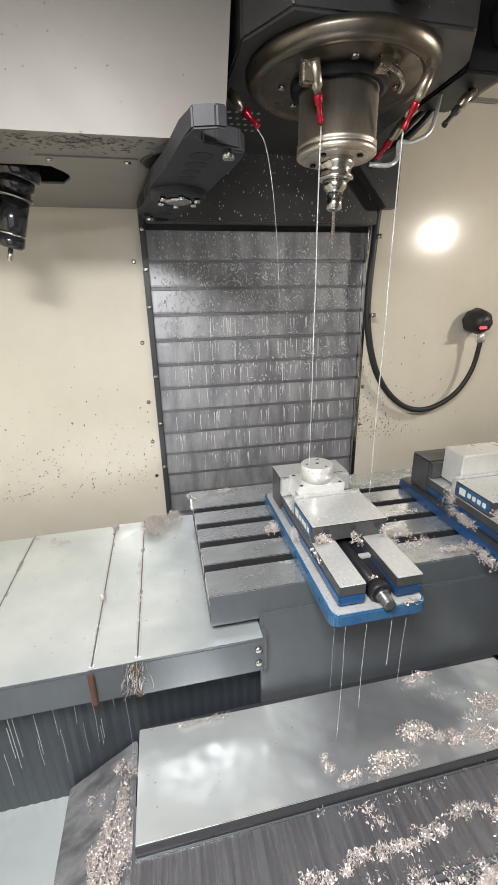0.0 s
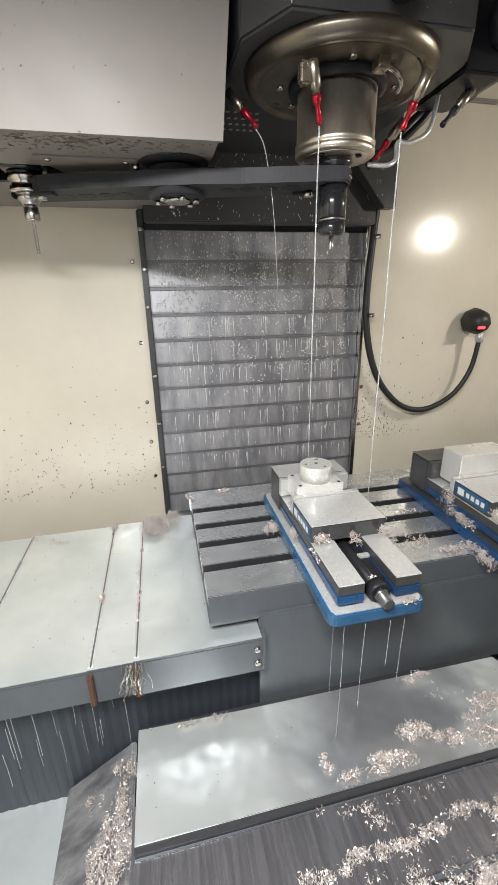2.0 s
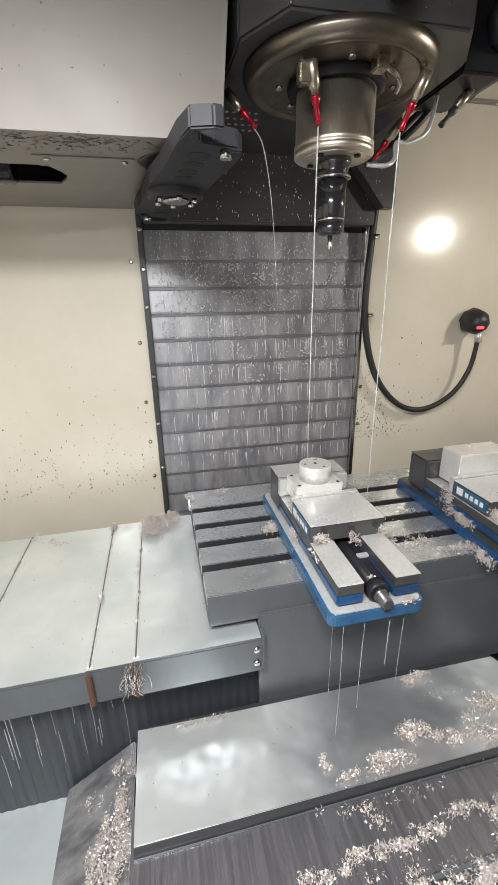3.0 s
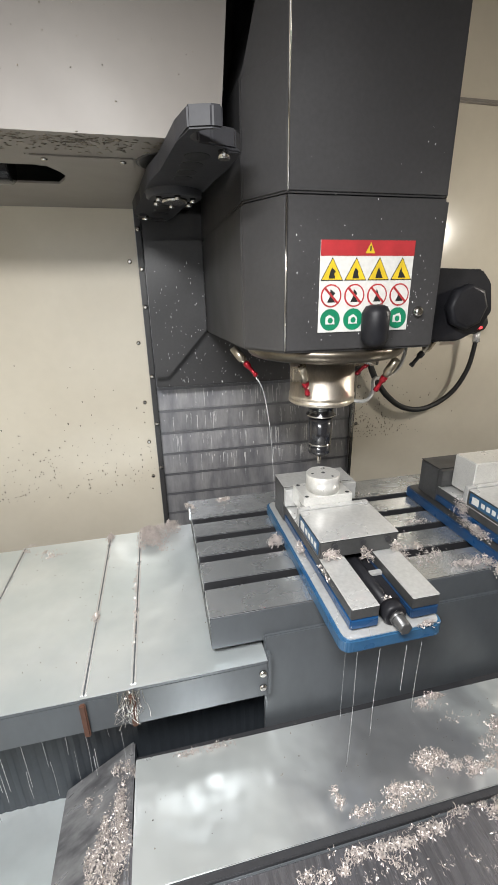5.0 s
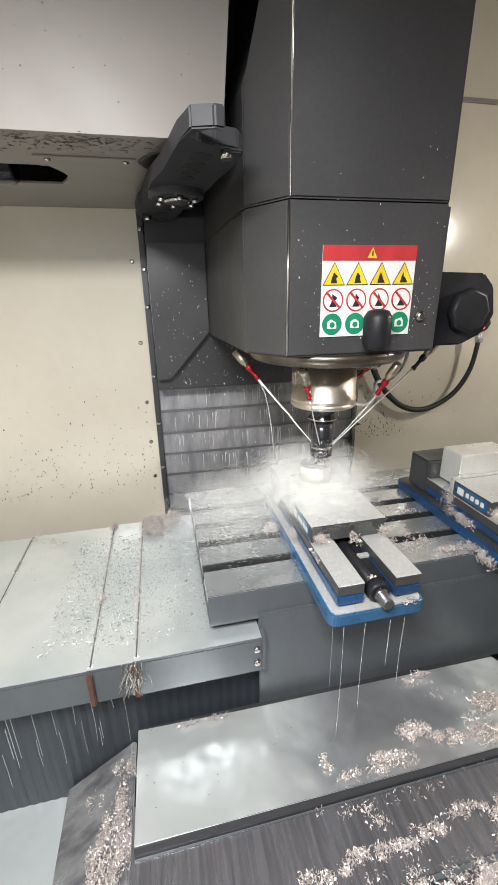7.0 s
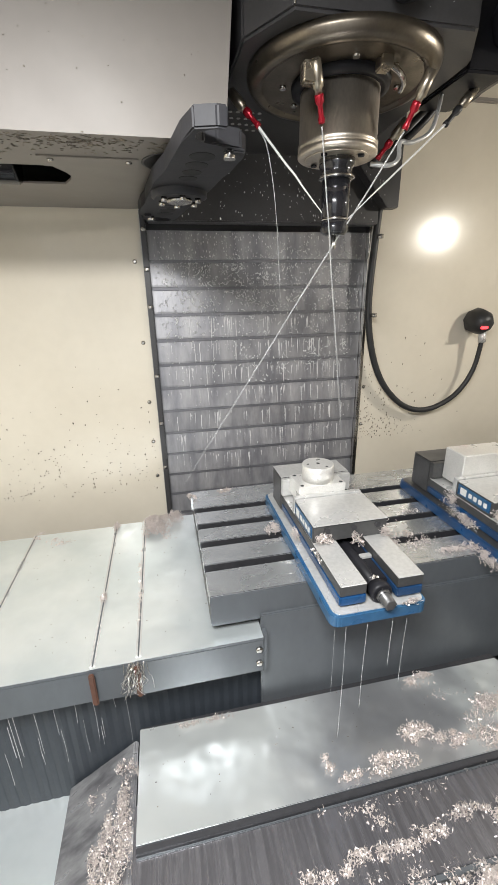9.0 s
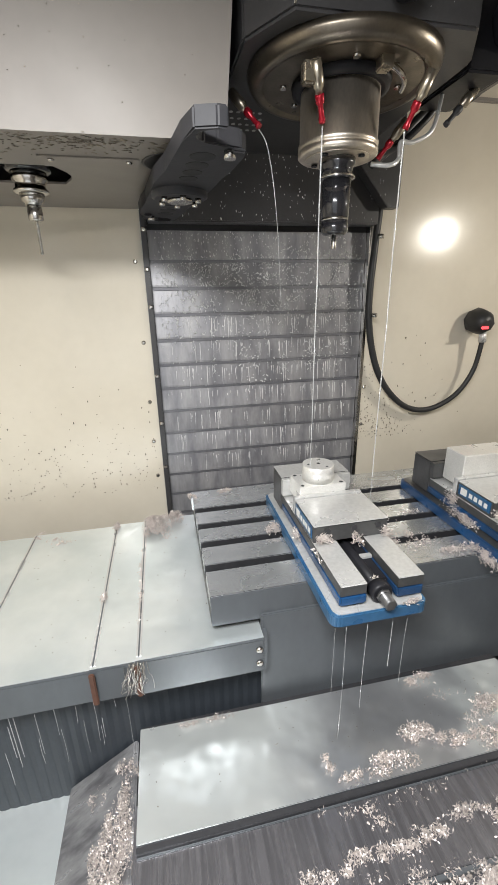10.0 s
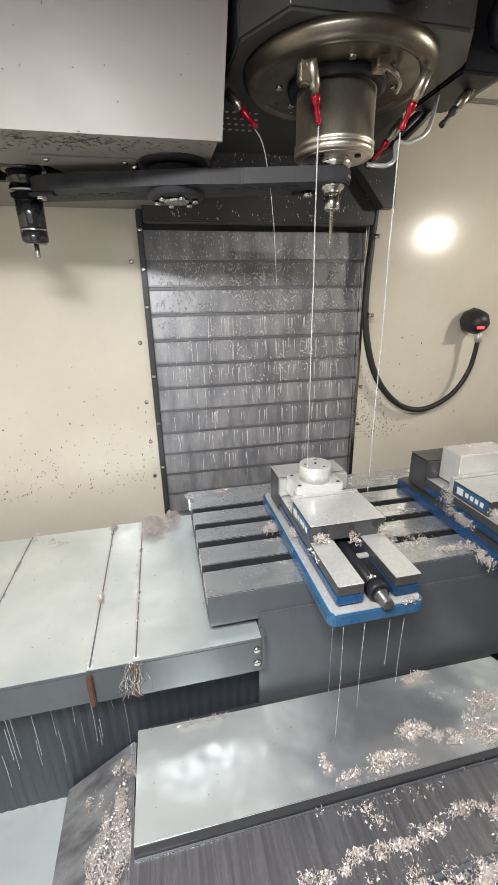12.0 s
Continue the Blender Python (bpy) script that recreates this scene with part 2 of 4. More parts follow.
def ring_at(m, r, n=24):
    return [m @ Vector((r * math.cos(2 * math.pi * i / n), r * math.sin(2 * math.pi * i / n), 0)) for i in range(n)]


def link(name, bm, mat):
    me = bpy.data.meshes.new(name)
    bm.to_mesh(me)
    bm.free()
    me.materials.append(mat)
    return new(name, me)


def part(name, bm, mat, parent, label=""):
    ob = link(name, bm, mat)
    ob.parent = parent
    if label:
        ob["label"] = label
    return ob


def share(name, like, parent, m):
    """Another piece on the same mesh."""
    ob = new(name, like.data)
    ob.parent = parent
    ob.matrix_basis = m
    return ob


def thing(name, label, category, m=None, group="", kind=""):
    ob = new(name)
    ob.empty_display_size = 0.05
    ob.matrix_basis = m or Matrix()
    return tagged(ob, label, category, group, kind)


def setting(name, bm, mat, label, category=""):
    return tagged(link(name, bm, mat), label, category or name.split("_")[0], kind="structure")


# ---- the machine's cabin ----
def cabin():
    setting("wall_back", box(0.662, 1.42, 1.285, 1.32, 0.45, 2.72, 0.002), BEIGE, "glossy beige painted back wall with splashes", "wall")
    setting("wall_left", box(-0.95, -0.03, 1.27, 1.32, 0.45, 1.6545, 0.002), BEIGE, "beige painted sheet-metal back wall beside the column", "wall")
    setting("wall_side_left", box(-0.99, -0.951, -0.15, 1.32, 0.3, 2.72), BEIGE, "beige painted side wall of the cabin", "wall")
    setting("wall_side_right", box(1.421, 1.46, -0.15, 1.32, 0.3, 2.72), BEIGE, "beige painted side wall of the cabin", "wall")
    # Four unseen front panels, added to block part of the world light.
    setting("wall_front_right", box(0.16, 1.46, -0.20, -0.151, 0.3, 2.72), CREAM, "unseen panel added to keep front light off the right side", "wall")
    setting("wall_front_left", box(-0.99, -0.62, -0.20, -0.151, 0.3, 2.72), CREAM, "unseen panel added to narrow the front light on the left", "wall")
    setting("wall_front_low", box(-0.6195, 0.1595, -0.20, -0.151, 0.3, 0.86), CREAM, "unseen low panel added to block front light from below", "wall")
    setting("wall_front_top", box(-0.6195, 0.1595, -0.20, -0.151, 2.02, 2.72), CREAM, "unseen high panel added to dim front light on the head", "wall")
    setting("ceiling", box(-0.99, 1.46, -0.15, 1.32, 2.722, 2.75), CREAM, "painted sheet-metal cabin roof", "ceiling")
    # Added behind the magazine so that no world light shows through its slot.
    setting("wall_upper", box(-0.95, -0.03, 1.27, 1.32, 1.6600, 2.72), DARK, "dark panel added to keep outside light out of the magazine", "wall")
    setting("column", box(-0.026, 0.66, 1.301, 1.36, 0.45, 2.72), DARK, "charcoal machine column behind the way cover", "column")
    setting("floor", box(-0.99, 1.46, -0.15, 1.36, 0.30, 0.36), SKIRT, "steel base tray of the machine", "floor")
    setting("trim", box(-0.029, -0.014, 1.262, 1.30, 0.45, 1.648, 0.002), DARK, "dark edge strip beside the way cover", "trim")
    setting("trim", box(0.649, 0.661, 1.270, 1.30, 0.45, 1.95, 0.002), STEEL, "bright edge strip beside the way cover", "trim")
    setting("trim", box(0.70, 1.42, 1.268, 1.284, 1.945, 1.955, 0.003), CREAM, "folded seam across the wall", "trim")
    cover = thing("way_cover", "dark steel slatted way cover streaked with coolant and chips", "way cover")
    piece = None
    for k in range(14):
        z = 1.60 - 0.0735 * k
        if piece is None:
            bm = bmesh.new()
            made = prism([(0.0, -0.0735), (0.013, -0.0735), (0.013, -0.068), (0.006, 0.002), (0.0, 0.002)], -0.013, 0.648)
            m = Matrix(((0, 0, 1, 0), (-1, 0, 0, 0), (0, 1, 0, 0), (0, 0, 0, 1)))
            bm = merge(bm, made, m)
            bmesh.ops.recalc_face_normals(bm, faces=bm.faces[:])
            piece = part("slat", bm, SLAT, cover)
            piece.matrix_basis = pose(0, 1.2985, z)
        else:
            share("slat", piece, cover, pose(0, 1.2985, z))
    # Dark strips stand for the shadow band below each slat's lip.
    strip = None
    for k in range(13):
        z = 1.5265 - 0.0735 * k
        if strip is None:
            strip = part("wiper_strip", box(-0.012, 0.647, -0.0055, -0.0002, -0.0090, -0.0004, 0.0012), STRIP, cover, "dark strip for the shadow band under a slat")
            strip.matrix_basis = pose(0, 1.2925, z)
        else:
            share("wiper_strip", strip, cover, pose(0, 1.2925, z))
    part("backing", box(-0.013, 0.648, 1.2985, 1.3005, 0.5, 1.61), SLOT, cover)


def magazine_cover():
    t = thing("magazine_cover", "cream painted tool magazine cover with a spotted underside", "machine cover")
    zb, yf = 1.649, 0.735
    m = Matrix(((1, 0, 0, 0), (0, 0, 1, 0), (0, 1, 0, 0), (0, 0, 0, 1)))
    bm = prism([(-0.95, zb), (0.124, zb), (0.222, 2.72), (-0.95, 2.72)], yf, yf + 0.006, m)
    bmesh.ops.recalc_face_normals(bm, faces=bm.faces[:])
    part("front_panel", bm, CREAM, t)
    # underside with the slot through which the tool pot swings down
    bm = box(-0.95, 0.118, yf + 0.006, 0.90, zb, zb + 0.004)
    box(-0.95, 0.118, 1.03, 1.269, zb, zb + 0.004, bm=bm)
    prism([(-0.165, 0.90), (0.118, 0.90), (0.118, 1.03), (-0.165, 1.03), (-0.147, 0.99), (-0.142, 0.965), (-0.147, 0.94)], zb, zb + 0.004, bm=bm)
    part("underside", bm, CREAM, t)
    bm = prism([(yf + 0.006, zb + 0.004), (1.269, zb + 0.004), (1.269, 2.72), (yf + 0.006, 2.72)], 0.114, 0.118, Matrix(((0, 0, 1, 0), (1, 0, 0, 0), (0, 1, 0, 0), (0, 0, 0, 1))))
    part("side_panel", bm, DARK, t)
    # A flat dark disc draws the shade of the recess round the shaft.
    part("shaft_opening", lathe([(0.058, zb - 0.0012), (0.063, zb - 0.0002)], Matrix.Translation((0.056, 0.858, 0)), 48), SLOT, t, "dark disc for the shaded opening round the arm's shaft")
    for x, y in ((-0.155, 0.852), (-0.028, 0.852)):
        part("plate_screw", lathe([(0.0055, 0.0), (0.0055, 0.002), (0.003, 0.0035)], between((x, y, zb - 0.0026), (x, y, 0)), 14), STEEL, t)
    part("access_plate", box(-0.175, -0.01, 0.838, 0.895, zb - 0.0025, zb - 0.0002, 0.0008), CREAM, t)


# ---- things that ride on the saddle ----
RIDERS = []


def rider(ob):
    RIDERS.append((ob, ob.matrix_basis.copy()))
    return ob


def table():
    t = rider(thing("machine_table", "ground cast-iron milling table with T-slots, wet with coolant", "machine table"))
    z, x0, x1 = 0.90, 0.047, 1.30
    edges = [(0.615, 0.690), (0.712, 0.776), (0.798, 0.854), (0.876, 0.934), (0.956, 1.020)]
    # Bed and slot-facing rib walls are darkened to put shade into the T-slots.
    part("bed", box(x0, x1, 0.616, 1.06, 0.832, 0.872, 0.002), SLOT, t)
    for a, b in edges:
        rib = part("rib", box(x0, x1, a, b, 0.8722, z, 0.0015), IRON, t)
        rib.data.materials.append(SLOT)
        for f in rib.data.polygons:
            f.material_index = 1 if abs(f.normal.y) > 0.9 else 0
    part("gutter", box(x0 - 0.004, x1, 1.021, 1.066, 0.86, z - 0.004, 0.002), IRON, t)
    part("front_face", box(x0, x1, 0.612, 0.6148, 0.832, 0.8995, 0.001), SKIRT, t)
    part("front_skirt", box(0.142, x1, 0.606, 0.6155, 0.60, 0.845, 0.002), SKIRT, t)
    part("saddle", box(0.165, x1 - 0.02, 0.66, 1.04, 0.55, 0.8318), SKIRT, t)


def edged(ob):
    """Shades a plate's side faces with the skirts' dark steel, hiding their bright highlight."""
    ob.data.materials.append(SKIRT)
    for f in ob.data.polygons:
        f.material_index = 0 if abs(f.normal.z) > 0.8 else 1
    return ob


def side_cover():
    t = rider(thing("telescopic_cover", "pale wet steel telescopic cover in overlapping plates", "way cover"))
    spans = [(-0.94, -0.392, 0.0), (-0.394, -0.174, 0.004), (-0.176, -0.094, 0.008), (-0.096, 0.142, 0.012)]
    for a, b, up in spans:
        z = 0.800 + up
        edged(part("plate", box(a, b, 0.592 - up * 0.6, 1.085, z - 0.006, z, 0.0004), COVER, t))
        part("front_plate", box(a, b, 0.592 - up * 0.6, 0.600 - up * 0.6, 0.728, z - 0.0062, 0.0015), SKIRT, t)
    for x, up in ((-0.392, 0.002), (-0.174, 0.006), (-0.094, 0.010)):
        z = 0.800 + up
        for dx in (-0.001, 0.0052):
            part("wiper_lip", box(x + dx, x + dx + 0.0032, 0.592, 1.083, z - 0.004, z + 0.0042, 0.0012), VISE, t, "pale raised wiper lip")
        part("seam", box(x + 0.0023, x + 0.0051, 0.593, 1.083, z - 0.004, z + 0.0026), SKIRT, t)
    for x in (-0.170, -0.092):
        part("wiper", box(x - 0.007, x + 0.003, 0.578, 0.5845, 0.730, 0.803, 0.002), RUST, t, "rusty wiper edge")
    for z in (0.752, 0.785):
        part("bolt", lathe([(0.007, 0), (0.007, 0.004), (0.004, 0.006)], between((0.133, 0.5848, z), (0.133, 0.5, z)), 12), STEEL, t)
    part("end_plate", box(0.1425, 0.150, 0.585, 0.604, 0.728, 0.818, 0.002), SKIRT, t)


def front_cover():
    t = rider(thing("front_way_cover", "wet steel front way cover with stepped plates and chips", "way cover"))
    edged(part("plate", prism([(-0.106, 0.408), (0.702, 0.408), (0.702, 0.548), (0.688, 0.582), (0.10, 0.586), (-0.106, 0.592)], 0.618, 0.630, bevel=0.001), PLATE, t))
    part("lip", box(-0.106, 0.702, 0.398, 0.4078, 0.6174, 0.6275, 0.001), SLOT, t, "dark lip along the plate's front edge")
    part("lip_rail", box(-0.106, 0.702, 0.3945, 0.3978, 0.6174, 0.6205, 0.001), SKIRT, t)
    part("rear_gutter", box(-0.106, 0.702, 0.5925, 0.6055, 0.606, 0.614), SLOT, t)
    part("side_skirt", box(-0.1055, -0.100, 0.41, 0.60, 0.45, 0.6178), SKIRT, t)
    u = rider(thing("lower_way_cover", "scratched dark steel way cover plate under the upper one", "way cover"))
    part("plate", box(-0.112, 0.712, 0.285, 0.47, 0.606, 0.6172, 0.001), STREAKED, u)
    part("lip", box(-0.112, 0.712, 0.278, 0.2848, 0.600, 0.615, 0.001), SKIRT, u)
    part("side_skirt", box(-0.1115, -0.1065, 0.29, 0.46, 0.42, 0.6058), SKIRT, u)
    v = thing("base_way_cover", "dark steel base plate scattered with chips", "way cover")
    part("plate", box(-0.118, 0.722, -0.10, 0.36, 0.590, 0.5995, 0.001), STREAKED, v)
    part("side_skirt", box(-0.1175, -0.1125, -0.1, 0.36, 0.361, 0.5898), SKIRT, v)


def chute():
    """The tray beside the front cover, below the telescopic cover."""
    t = thing("chip_tray", "wet sloping steel tray littered with chips", "chip tray")
    m = Matrix(((0, 0, 1, 0), (1, 0, 0, 0), (0, 1, 0, 0), (0, 0, 0, 1)))
    part("floor_sheet", prism([(-0.12, 0.36), (0.66, 0.41), (0.66, 0.416), (-0.12, 0.367)], -0.95, -0.272, m), COVER, t)
    n = Matrix(((1, 0, 0, 0), (0, 0, 1, 0), (0, 1, 0, 0), (0, 0, 0, 1)))
    ob = part("side_sheet", prism([(-0.271, 0.362), (-0.120, 0.362), (-0.120, 0.545), (-0.128, 0.545), (-0.271, 0.447)], -0.12, 0.634, n, 0.003), CHUTE, t, "sloping dark sheet with darker streaks")
    bmesh_fix(ob)
    part("bellows", box(-0.94, 0.164, 0.641, 0.65, 0.41, 0.745), PLEAT, t)
    pleat = None
    for k in range(52):
        m = pose(-0.932 + 0.021 * k, 0.6405, 0.41)
        if pleat is None:
            pleat = part("pleat", prism([(-0.0095, 0.0), (0.0, -0.0014), (0.0095, 0.0)], 0.0, 0.335), PLEAT, t, "dark blue-grey bellows pleat")
            pleat.matrix_basis = m
        else:
            share("pleat", pleat, t, m)


def vise():
    t = thing("machine_vise", "blue and bare-steel machine vise bolted to the table", "vise", pose(0.33, 0.70, 0.9))
    outline = []
    for cx, cy, a0 in ((-0.079, -0.194, 180), (0.067, -0.194, 270), (0.067, 0.235, 0), (-0.079, 0.235, 90)):
        for k in range(5):
            a = radians(a0 + 22.5 * k)
            outline.append((cx + 0.016 * math.cos(a), cy + 0.016 * math.sin(a)))
    part("base", prism(outline, 0.0005, 0.024, bevel=0.002), BLUE, t)
    part("base_top", prism([(x * 0.94, y * 0.985) for x, y in outline], 0.0242, 0.026), VISE, t)
    # Rail and jaw sides take a darker steel than their thin tops.
    for x0, x1 in ((-0.077, -0.028), (0.028, 0.078)):
        part("rail", box(x0, x1, -0.196, 0.20, 0.030, 0.050, 0.003), NAVY, t, "dark blue painted vise rail")
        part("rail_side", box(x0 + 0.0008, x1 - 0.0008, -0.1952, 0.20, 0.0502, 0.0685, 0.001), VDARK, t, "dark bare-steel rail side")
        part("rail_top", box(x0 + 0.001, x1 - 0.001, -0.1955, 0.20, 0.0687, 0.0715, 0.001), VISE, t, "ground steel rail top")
    part("channel", box(-0.027, 0.027, -0.168, 0.2, 0.0285, 0.050, 0.003), BLACK, t, "black cover over the vise screw")
    part("guide_clip", box(0.004, 0.027, -0.108, -0.098, 0.0502, 0.057, 0.001), VISE, t)
    part("screw", rod((0, -0.205, 0.044), (0, 0.05, 0.044), 0.011), BLACK, t)
    part("hex_end", lathe([(0.014, 0), (0.014, 0.004), (0.0115, 0.005), (0.0115, 0.024), (0.009, 0.026)], between((0, -0.200, 0.044), (0, -0.25, 0.044)), 6), VDARK, t)
    part("screw_collar", lathe([(0.02, 0), (0.02, 0.016), (0.017, 0.02)], between((0, -0.178, 0.044), (0, -0.2, 0.044)), 24), BLACK, t)
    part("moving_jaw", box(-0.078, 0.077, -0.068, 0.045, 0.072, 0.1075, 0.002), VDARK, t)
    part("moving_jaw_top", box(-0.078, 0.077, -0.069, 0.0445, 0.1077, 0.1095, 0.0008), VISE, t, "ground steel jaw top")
    part("jaw_plate", box(-0.078, 0.077, 0.0455, 0.058, 0.075, 0.112, 0.001), VISE, t)
    part("name_plate", box(-0.0795, -0.0782, -0.062, 0.036, 0.080, 0.1055), BLUE, t, "blue maker's plate with a white emblem")
    part("emblem", box(-0.0805, -0.0797, 0.008, 0.028, 0.084, 0.101, 0.0003), SIGN_WHITE, t)
    for y in (-0.004, -0.019, -0.034, -0.049):
        part("emblem_bar", box(-0.0805, -0.0797, y - 0.005, y + 0.005, 0.087, 0.098, 0.0003), SIGN_WHITE, t)
    part("fixed_jaw_plate", box(-0.080, 0.090, 0.130, 0.143, 0.075, 0.117, 0.001), VISE, t)
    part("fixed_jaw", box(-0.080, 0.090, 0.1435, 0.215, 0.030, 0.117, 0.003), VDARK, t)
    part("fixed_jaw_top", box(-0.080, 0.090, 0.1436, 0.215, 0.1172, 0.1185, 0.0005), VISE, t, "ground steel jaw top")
    for x in (-0.05, 0.005, 0.055):
        part("jaw_bolt", rod((x, -0.0692, 0.098), (x, -0.0715, 0.098), 0.006, n=14), SLOT, t)
    rider(t)
    rider(tagged(copy_thing(t, pose(0.728, 0.70, 0.9)), "blue machine vise holding a raw aluminium block, clogged with chips", group="vises on the table"))
    second = RIDERS[-1][0]
    for ob in second.children:
        kind = ob.name.split(".")[0]
        if kind in ("fixed_jaw_top", "fixed_jaw_plate", "base", "base_top"):
            ob.data = ob.data.copy()
            ob.data.materials[0] = NAVY if kind == "base" else VDARK
    tagged(t, group="vises on the table")


def workpieces():
    t = rider(thing("machined_part", "bright machined aluminium part with a round boss, clamped in the vise", "workpiece", pose(0.322, 0.795, 1.0)))
    part("plate", box(-0.055, 0.053, -0.0365, 0.0345, -0.012, 0.030, 0.0012), ALU, t)
    part("boss", lathe([(0.0355, 0.0301), (0.0355, 0.066), (0.0345, 0.067)], n=56), ALU, t)
    # Drilled holes are flat dark discs, their inner shade given as colour.
    for x, y in ((-0.046, -0.029), (0.044, -0.029), (-0.046, 0.027), (0.044, 0.027)):
        part("hole", lathe([(0.0042, 0.0300), (0.0042, 0.0304)], Matrix.Translation((x, y, 0)), 14), SLOT, t)
    for x, y, r in ((0, 0, 0.004), (-0.024, 0.0, 0.0028), (0.010, 0.022, 0.0028), (0.012, -0.022, 0.0028)):
        part("boss_hole", lathe([(r, 0.0670), (r, 0.0674)], Matrix.Translation((x, y, 0)), 12), SLOT, t)
    u = rider(thing("raw_block", "sawn raw aluminium block clamped in the second vise", "workpiece", pose(0.74, 0.80, 1.0)))
    part("body", box(-0.066, 0.075, -0.0405, 0.028, -0.02, 0.062, 0.002), ALU, u)


# ---- head ----
NOZZLES = [("front", ((0.258, 0.705, 1.276), (0.280, 0.735, 1.228)), None), ("right", ((0.436, 0.706, 1.278), (0.424, 0.735, 1.228)), None),
           ("left", ((0.168, 0.855, 1.296), (0.200, 0.835, 1.255)), None), ("rear", ((0.492, 0.872, 1.275), (0.465, 0.895, 1.235)), None), ("outer", ((0.582, 0.80, 1.305), (0.548, 0.80, 1.268)), None)]
NOZZLES = [(n, ab, RUBBER if n == "outer" else RED) for n, ab, _ in NOZZLES]


def head():
    t = thing("milling_spindle_unit", "charcoal milling head with a steel spindle nose and coolant nozzles", "milling head")
    zb = 1.322
    low = [(0.205, 0.652), (0.477, 0.652), (0.531, 0.735), (0.541, 1.14), (0.541, 1.214), (0.143, 1.214), (0.143, 1.14), (0.153, 0.735)]
    part("lower_housing", prism(low, zb, 1.5535, bevel=0.004), DARK, t)
    bm = bmesh.new()
    rings = []
    for z, cut in ((1.556, 0.0), (1.72, 0.0), (1.95, 0.095), (2.22, 0.11)):
        ring = [(0.207, 0.655), (0.475, 0.655), (0.528, 0.737), (0.538, 1.14), (0.538, 1.214), (0.146 + cut, 1.214), (0.146 + cut, 1.14), (0.156 + cut, 0.737)]
        rings.append([bm.verts.new((x, y, z)) for x, y in ring])
    for p, q in zip(rings, rings[1:]):
        for i in range(8):
            bm.faces.new((p[i], p[(i + 1) % 8], q[(i + 1) % 8], q[i]))
    bm.faces.new(rings[0][::-1])
    bm.faces.new(rings[-1])
    bmesh.ops.bevel(bm, geom=bm.edges[:], offset=0.003, segments=2, affect="EDGES", clamp_overlap=True)
    part("upper_housing", bm, DARK, t)
    m = Matrix(((1, 0, 0, 0), (0, 0, 1, 0), (0, 1, 0, 0), (0, 0, 0, 1)))
    for s in (1, -1):
        wing = [(0.337 + s * (x - 0.337), z) for x, z in ((-0.010, 1.200), (0.026, 1.200), (0.1415, 1.326), (0.1415, 1.5535), (-0.010, 1.5535))]
        bmesh_fix(part("wing", prism(wing, 1.178, 1.2135, m, 0.002), DARK, t))
    part("slide_plate", box(-0.010, 0.645, 1.2145, 1.262, 1.163, 1.62, 0.003), DARK, t)
    part("corner_edge", rod((0.2055, 0.6520, zb + 0.004), (0.2055, 0.6520, 1.552), 0.0016, n=8), STEEL, t, "thin bright steel edge")
    part("corner_edge", rod((0.2085, 0.6550, 1.558), (0.2085, 0.6550, 2.2), 0.0016, n=8), STEEL, t, "thin bright steel edge")
    axis = Matrix.Translation((0.3325, 0.795, 0))
    part("flange", lathe([(0.131, 1.3045), (0.135, 1.3005), (0.141, 1.2992), (0.148, 1.3015), (0.153, 1.3065), (0.1565, 1.313), (0.1575, 1.3218)], axis, 80), RIM, t, "oily bright-edged steel flange")
    part("flange_face", lathe([(0.04, 1.3066), (0.1295, 1.3066), (0.1305, 1.3050)], axis, 64), DARK, t)
    part("seal_ring", lathe([(0.072, 1.2935), (0.081, 1.2960), (0.083, 1.3064)], axis, 64), BLACK, t)
    part("spindle_nose", lathe([(0.040, 1.200), (0.0655, 1.200), (0.0690, 1.203), (0.0690, 1.209), (0.0675, 1.210), (0.0675, 1.2125), (0.0688, 1.2135), (0.0688, 1.219), (0.0668, 1.2205), (0.0662, 1.3064)], axis, 72), NOSE, t)
    part("nose_face", lathe([(0.022, 1.1985), (0.054, 1.1985), (0.056, 1.1998)], axis, 64), NOSE, t)
    for k in range(4):
        a = radians(40 + 90 * k)
        part("nose_bolt", rod((0.3325 + 0.046 * math.cos(a), 0.795 + 0.046 * math.sin(a), 1.1984), (0.3325 + 0.046 * math.cos(a), 0.795 + 0.046 * math.sin(a), 1.1955), 0.0055, n=12), BLACK, t)
    for k in range(8):
        a = radians(-100 + 45 * k)
        part("flange_bolt", rod((0.3325 + 0.097 * math.cos(a), 0.795 + 0.097 * math.sin(a), 1.3064), (0.3325 + 0.097 * math.cos(a), 0.795 + 0.097 * math.sin(a), 1.3000), 0.0055, n=12), STEEL, t)
    part("sensor_block", box(0.352, 0.372, 0.690, 0.712, 1.288, 1.3064, 0.002), BRASS, t, "small nickel manifold block")
    part("manifold_tube", tube([(0.372, 0.700, 1.296), (0.392, 0.706, 1.290), (0.408, 0.722, 1.286), (0.416, 0.745, 1.284)], 0.0045), STEEL, t)
    # nozzles round the nose
    for name, (a, b), tip in NOZZLES:
        a, b = Vector(a), Vector(b)
        noz = part("nozzle", lathe([(0.008, -0.02), (0.009, 0.002), (0.009, 0.012), (0.006, 0.015), (0.006, 0.020)], between(a, b), 12), BRASS, t, "nickel swivel fitting")
        part("nozzle_tip", lathe([(0.0055, 0.020), (0.0070, 0.022), (0.0070, 0.031), (0.0042, 0.035), (0.0042, 0.050), (0.0054, 0.052), (0.0054, 0.058)], between(a, b), 14), tip, noz, "red anodised nozzle tip" if tip is RED else "black nozzle tip")
